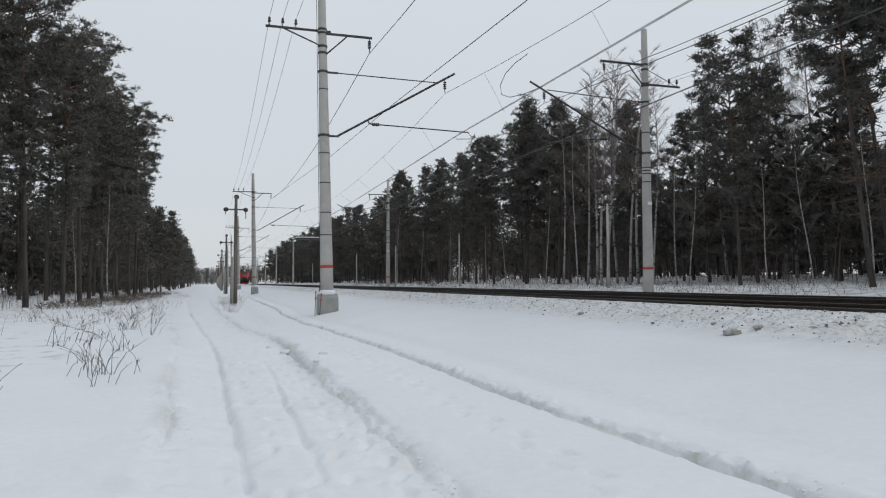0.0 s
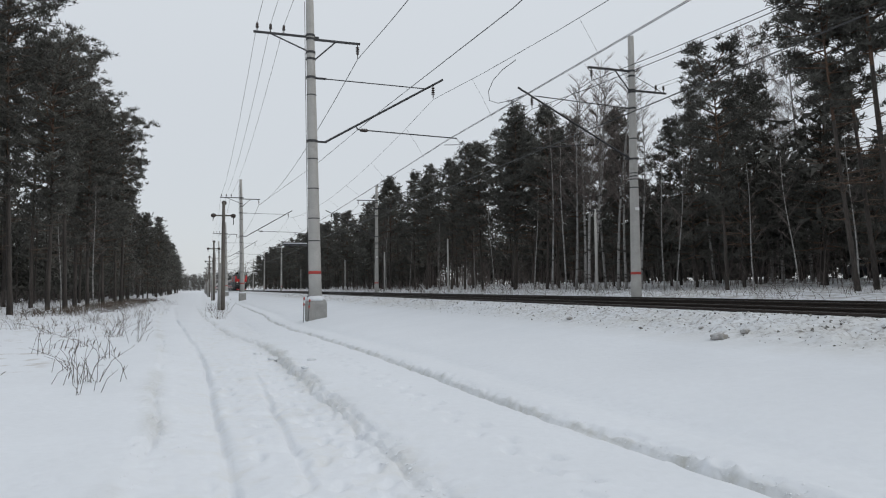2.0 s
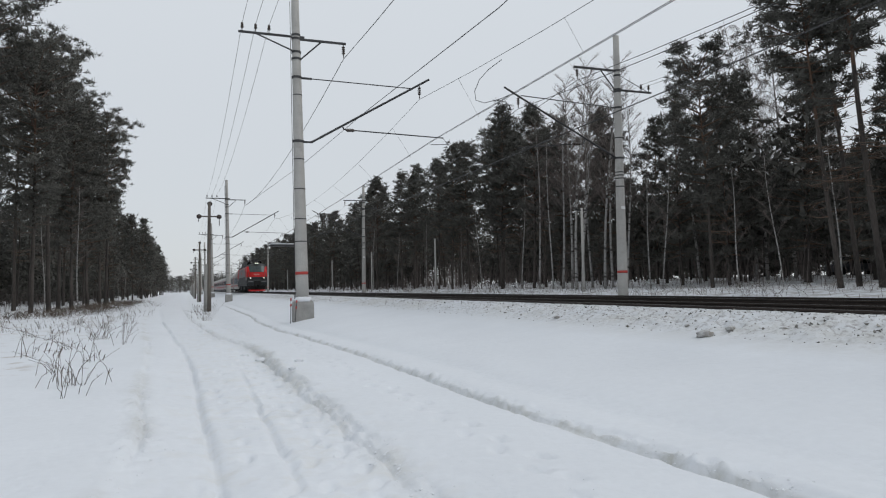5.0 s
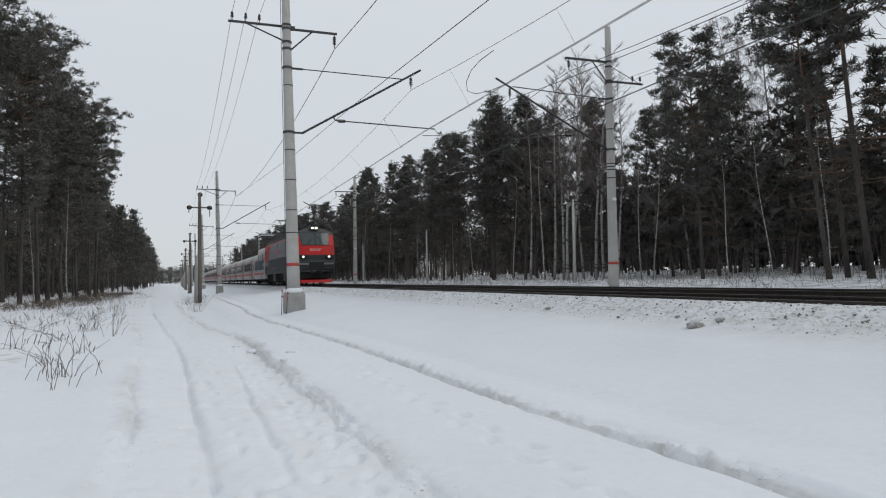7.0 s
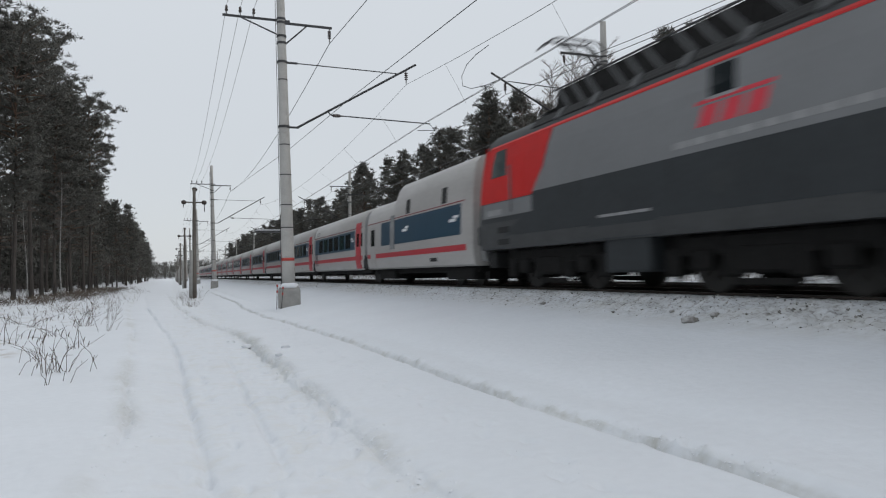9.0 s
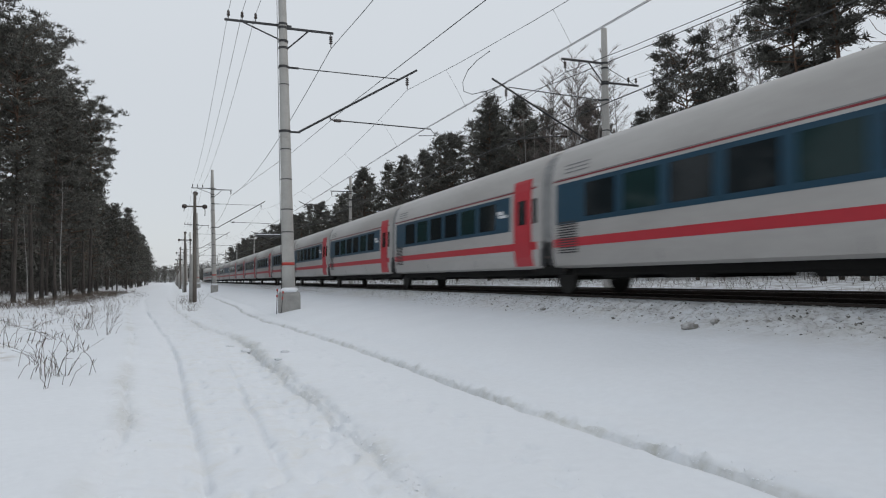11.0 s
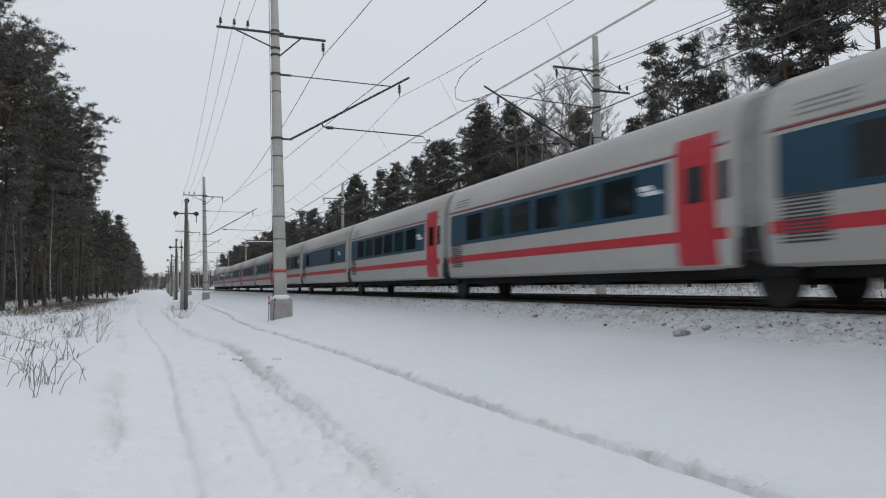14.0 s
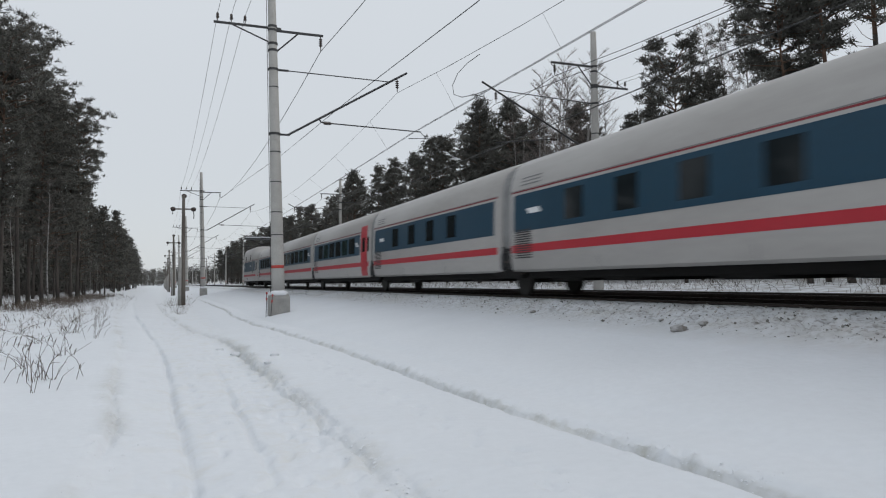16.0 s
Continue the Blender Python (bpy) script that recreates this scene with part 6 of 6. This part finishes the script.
def talgo(kind, door, nose=False):
    labels = {"seat": "white and blue coach with dark window band", "berth": "white and blue sleeping coach", "blank": "white and blue service coach"}
    t = thing("passenger_coach", labels[kind] + (" and a red door" if door else ""), "passenger coach", "coaches of the train")
    y0, y1 = 0.26, PITCH - 0.26
    ring = [(x, z) for x, z in CAR_PROF] + [(-x, z) for x, z in reversed(CAR_PROF)]
    s = Shape()
    s.loft([[(x * k, y, 0.66 + (z - 0.66) * (1 - 0.2 * (1 - k))) for x, z in ring] for k, y in ((0.95, y0), (1.0, y0 + 0.12), (1.0, y1 - 0.12), (0.95, y1))])
    rounded(part("body", s, CAR_WHITE, t, "dull white body with road grime"))
    a = y0 + (1.65 if door else 0.35)
    b = y1 - 0.35
    band(t, "window_band", CAR_PROF, 1.72, 2.70, a, b, 0.006, CAR_BLUE, "blue band")
    band(t, "side_stripe", CAR_PROF, 1.17, 1.37, y0 + 0.15, y1 - 0.2, 0.006, CAR_RED, "red stripe")
    band(t, "roof_line", CAR_PROF, 2.765, 2.80, y0 + 0.15, y1 - 0.2, 0.006, LINE_RED, "thin dark red line")
    band(t, "rain_strip", CAR_PROF, 2.81, 2.825, y0 + 0.15, y1 - 0.2, 0.012, BELLOWS)
    if kind == "seat":
        n = 6
        w = (b - a - 1.9) / n
        for k in range(n):
            band(t, "window", CAR_PROF, 1.83, 2.60, a + 0.95 + w * k, a + 0.95 + w * k + w * 0.78, 0.011, CAR_GLASS_GREEN if k % 3 == 1 else CAR_GLASS)
    elif kind == "berth":
        for y in (3.4, 5.35, 7.3, 9.25):
            band(t, "window", CAR_PROF, 1.86, 2.58, y, y + 0.75, 0.011, CAR_GLASS)
        band(t, "emblem", CAR_PROF, 2.16, 2.30, 11.1, 11.7, 0.012, MARK_WHITE, "pale emblem stroke", 0.10, 0.16)
    else:
        for y in (3.2, 10.4):
            band(t, "window", CAR_PROF, 1.84, 2.56, y, y + 0.85, 0.011, CAR_GLASS)
    # pale bird emblem, drawn as plain strokes
    y = a + (1.0 if kind == "blank" else 0.15)
    if kind != "berth":
        band(t, "emblem", CAR_PROF, 2.14, 2.22, y, y + 0.5, 0.012, MARK_WHITE, "pale emblem stroke", 0.10, 0.16)
        band(t, "emblem", CAR_PROF, 2.24, 2.34, y + 0.22, y + 0.62, 0.012, MARK_WHITE, "pale emblem stroke", 0.12, 0.10)
    if door:
        d = band(t, "door", CAR_PROF, 0.74, 3.05, y0 + 0.42, y0 + 1.40, 0.022, CAR_RED, "bright red passenger door")
        for k, sg in enumerate((-1, 1)):
            band(d[k], "door_window", CAR_PROF, 1.85, 2.50, y0 + 0.68, y0 + 1.12, 0.030, CAR_GLASS, sides=(sg,))
        band(t, "end_window", CAR_PROF, 1.85, 2.5, y0 + 0.12, y0 + 0.34, 0.012, CAR_GLASS)
    # louvred vent near the rear end
    for k in range(13):
        band(t, "vent_slat", CAR_PROF, 1.02 + 0.06 * k, 1.050 + 0.06 * k, y1 - 1.25, y1 - 0.42, 0.014, STEEL_DARK, sides=(-1,))
    for z in (2.93, 3.02, 3.11):
        band(t, "roof_grille", CAR_PROF, z, z + 0.03, y1 - 1.7, y1 - 0.7, 0.008, BELLOWS)
    for y in (4.4, 8.7):
        band(t, "skirt_seam", CAR_PROF, 0.72, 0.98, y, y + 0.02, 0.004, BELLOWS)
    s = Shape()
    s.loft([[(x * 0.93, y, 1.30 + (z - 0.66) * 0.77) for x, z in ring] for y in (-0.28, 0.28)])
    part("gangway_bellows", s, BELLOWS, t, "grey rubber gangway bellows")
    s = Shape()
    s.box((0, PITCH / 2, 0.60), (2.3, PITCH - 1.6, 0.24), 0.05)
    for y in (2.4, 5.0, 8.4, 10.6):
        s.box((0, y, 0.52), (2.2, 1.3, 0.22), 0.04)
    part("underframe", s, BOGIE, t)
    for sg in (-1, 1):
        s = Shape()
        s.box((sg * 1.24, 0.02, 0.62), (0.22, 1.55, 0.26), 0.05)
        s.box((sg * 1.26, -0.42, 0.86), (0.20, 0.26, 0.30), 0.04)
        s.box((sg * 1.26, 0.46, 0.84), (0.20, 0.22, 0.28), 0.04)
        part("running_gear", s, BOGIE, t)
        s = Shape()
        s.box((sg * 1.24, 0.0, 1.05), (0.18, 0.50, 0.62), 0.06)
        part("axle_guard", s, BLACK, t)
        for y in (-0.24, 0.26):
            s = Shape()
            s.lathe((sg * 1.36, y, 0.72), "z", [(0, 0.05), (0.03, 0.085), (0.44, 0.085), (0.48, 0.05), (0.66, 0.04)], 10)
            part("damper", s, STEEL_DARK, t, smooth=True)
        s = Shape()
        s.tube([(sg * 1.30, -0.75, 0.60), (sg * 1.34, -0.2, 0.95), (sg * 1.34, 0.3, 0.95), (sg * 1.30, 0.8, 0.62)], 0.035, 6)
        part("guide_rod", s, STEEL_RUST, t, smooth=True)
    q = Shape()
    for sg in (-1, 1):
        q.lathe((sg * 0.79, 0, 0), "x", [(-0.065, 0.42), (-0.06, 0.435), (0.06, 0.435), (0.065, 0.38)], 20)
    q.lathe((-0.85, 0, 0), "x", [(0, 0.07), (1.7, 0.07)], 8)
    w = part("wheelset", q, WHEEL, t, m=pose(0, 0, 0.437))
    return t


def generator(label, mirror=False):
    """The taller power car at each end; its high part faces away from the coaches."""
    t = thing("power_car", label, "power car")
    e = PITCH + 0.3
    f = (lambda y: e - y) if mirror else (lambda y: y)
    ring_t = [(x, z) for x, z in TALL_PROF] + [(-x, z) for x, z in reversed(TALL_PROF)]
    ring_c = [(x, z) for x, z in CAR_PROF] + [(-x, z) for x, z in reversed(CAR_PROF)]
    s = Shape()
    s.loft([[(x * 0.96, f(0.45), z) for x, z in ring_t], [(x, f(0.65), z) for x, z in ring_t], [(x, f(8.2), z) for x, z in ring_t], [(x, f(9.1), z) for x, z in ring_c], [(x, f(13.0), z) for x, z in ring_c], [(x * 0.95, f(13.2), z) for x, z in ring_c]])
    rounded(part("body", s, CAR_WHITE, t, "dull white body with a raised roof"))

    def bd(name, z0, z1, a, b, off, mat, label=""):
        p, q = sorted((f(a), f(b)))
        return band(t, name, CAR_PROF, z0, z1, p, q, off, mat, label)

    bd("blue_panel", 1.70, 2.72, 1.3, 10.6, 0.012, CAR_BLUE, "blue panel")
    bd("side_stripe", 1.17, 1.37, 0.9, 12.9, 0.010, CAR_RED, "red stripe")
    bd("roof_line", 2.78, 2.815, 1.0, 12.9, 0.012, LINE_RED, "thin dark red line")
    for y in (2.6, 6.6):
        p, q = sorted((f(y), f(y + 0.45)))
        band(t, "vent_window", TALL_PROF, 2.86, 3.42, p, q, 0.012, BLACK)
    bd("door", 0.74, 2.62, 11.5, 12.4, 0.016, CAR_WHITE, "white service door")
    bd("door_window", 1.75, 2.5, 11.65, 12.25, 0.026, CAR_GLASS)
    bd("grille", 1.5, 2.95, 8.6, 9.2, 0.018, BELLOWS, "grey grille")
    for y in (1.7, 6.9):
        bd("emblem", 2.16, 2.26, y, y + 0.6, 0.018, MARK_WHITE, "pale emblem stroke")
        bd("emblem", 2.28, 2.36, y - 0.2, y + 0.25, 0.018, MARK_WHITE, "pale emblem stroke")
    bd("step_recess", 0.70, 1.0, 3.6, 4.3, 0.012, BLACK)
    s = Shape()
    s.box((0, e / 2, 0.58), (2.2, e - 1.4, 0.26), 0.05)
    for y in (2.0, 10.5):
        s.box((0, f(y), 0.42), (2.5, 2.4, 0.4), 0.06)
    part("underframe", s, BOGIE, t)
    for y in (1.2, 2.9, 13.1):
        q = Shape()
        for sg in (-1, 1):
            q.lathe((sg * 0.79, 0, 0), "x", [(-0.065, 0.42), (-0.06, 0.435), (0.06, 0.435), (0.065, 0.38)], 20)
        q.lathe((-0.85, 0, 0), "x", [(0, 0.07), (1.7, 0.07)], 8)
        part("wheelset", q, WHEEL, t, m=pose(0, f(y), 0.437))
    s = Shape()
    s.loft([[(x * 0.8, f(0.46), 0.6 + (z - 0.4) * 0.72) for x, z in ring_c], [(x * 0.8, f(0.1), 0.6 + (z - 0.4) * 0.72) for x, z in ring_c]])
    part("end_gangway", s, BELLOWS, t)
    return t


TRAIN = []
lead, lead_wheels = loco()
TRAIN.append((lead, FRONT_0))
TRAIN.append((generator("white and blue power car with a raised roof behind the locomotive"), FRONT_0 + LOCO_LEN + 0.02))
NO_DOOR = {11: "blank", 12: "seat", 14: "berth", 16: "seat"}
made = {}
for k in range(18):
    kind, door = (NO_DOOR[k], False) if k in NO_DOOR else (("berth" if k == 13 else "seat"), True)
    key = (kind, door)
    if key in made:
        c = copy_thing(made[key], pose(TRACK_X, 0, RAIL_Z))
    else:
        c = made[key] = talgo(kind, door)
    TRAIN.append((c, JOINT_0 + PITCH * k))
TRAIN.append((generator("white and blue power car with a raised roof at the tail", True), JOINT_0 + PITCH * 18 - 0.05))


# ---------- what moves ----------
def motions():
    for ob, y in TRAIN:
        walk(ob, [(t, pose(TRACK_X, y - SPEED * t, RAIL_Z)) for t in (0.0, 4.0, 8.0, 12.0, 16.0)])
    turn = math.degrees(SPEED / 30 / 0.625)
    for w in lead_wheels:
        p = w.location.copy()
        walk(w, [(k / 30, pose(p.x, p.y, p.z) @ Matrix.Rotation(radians(turn * k), 4, "X")) for k in range(481)])


motions()
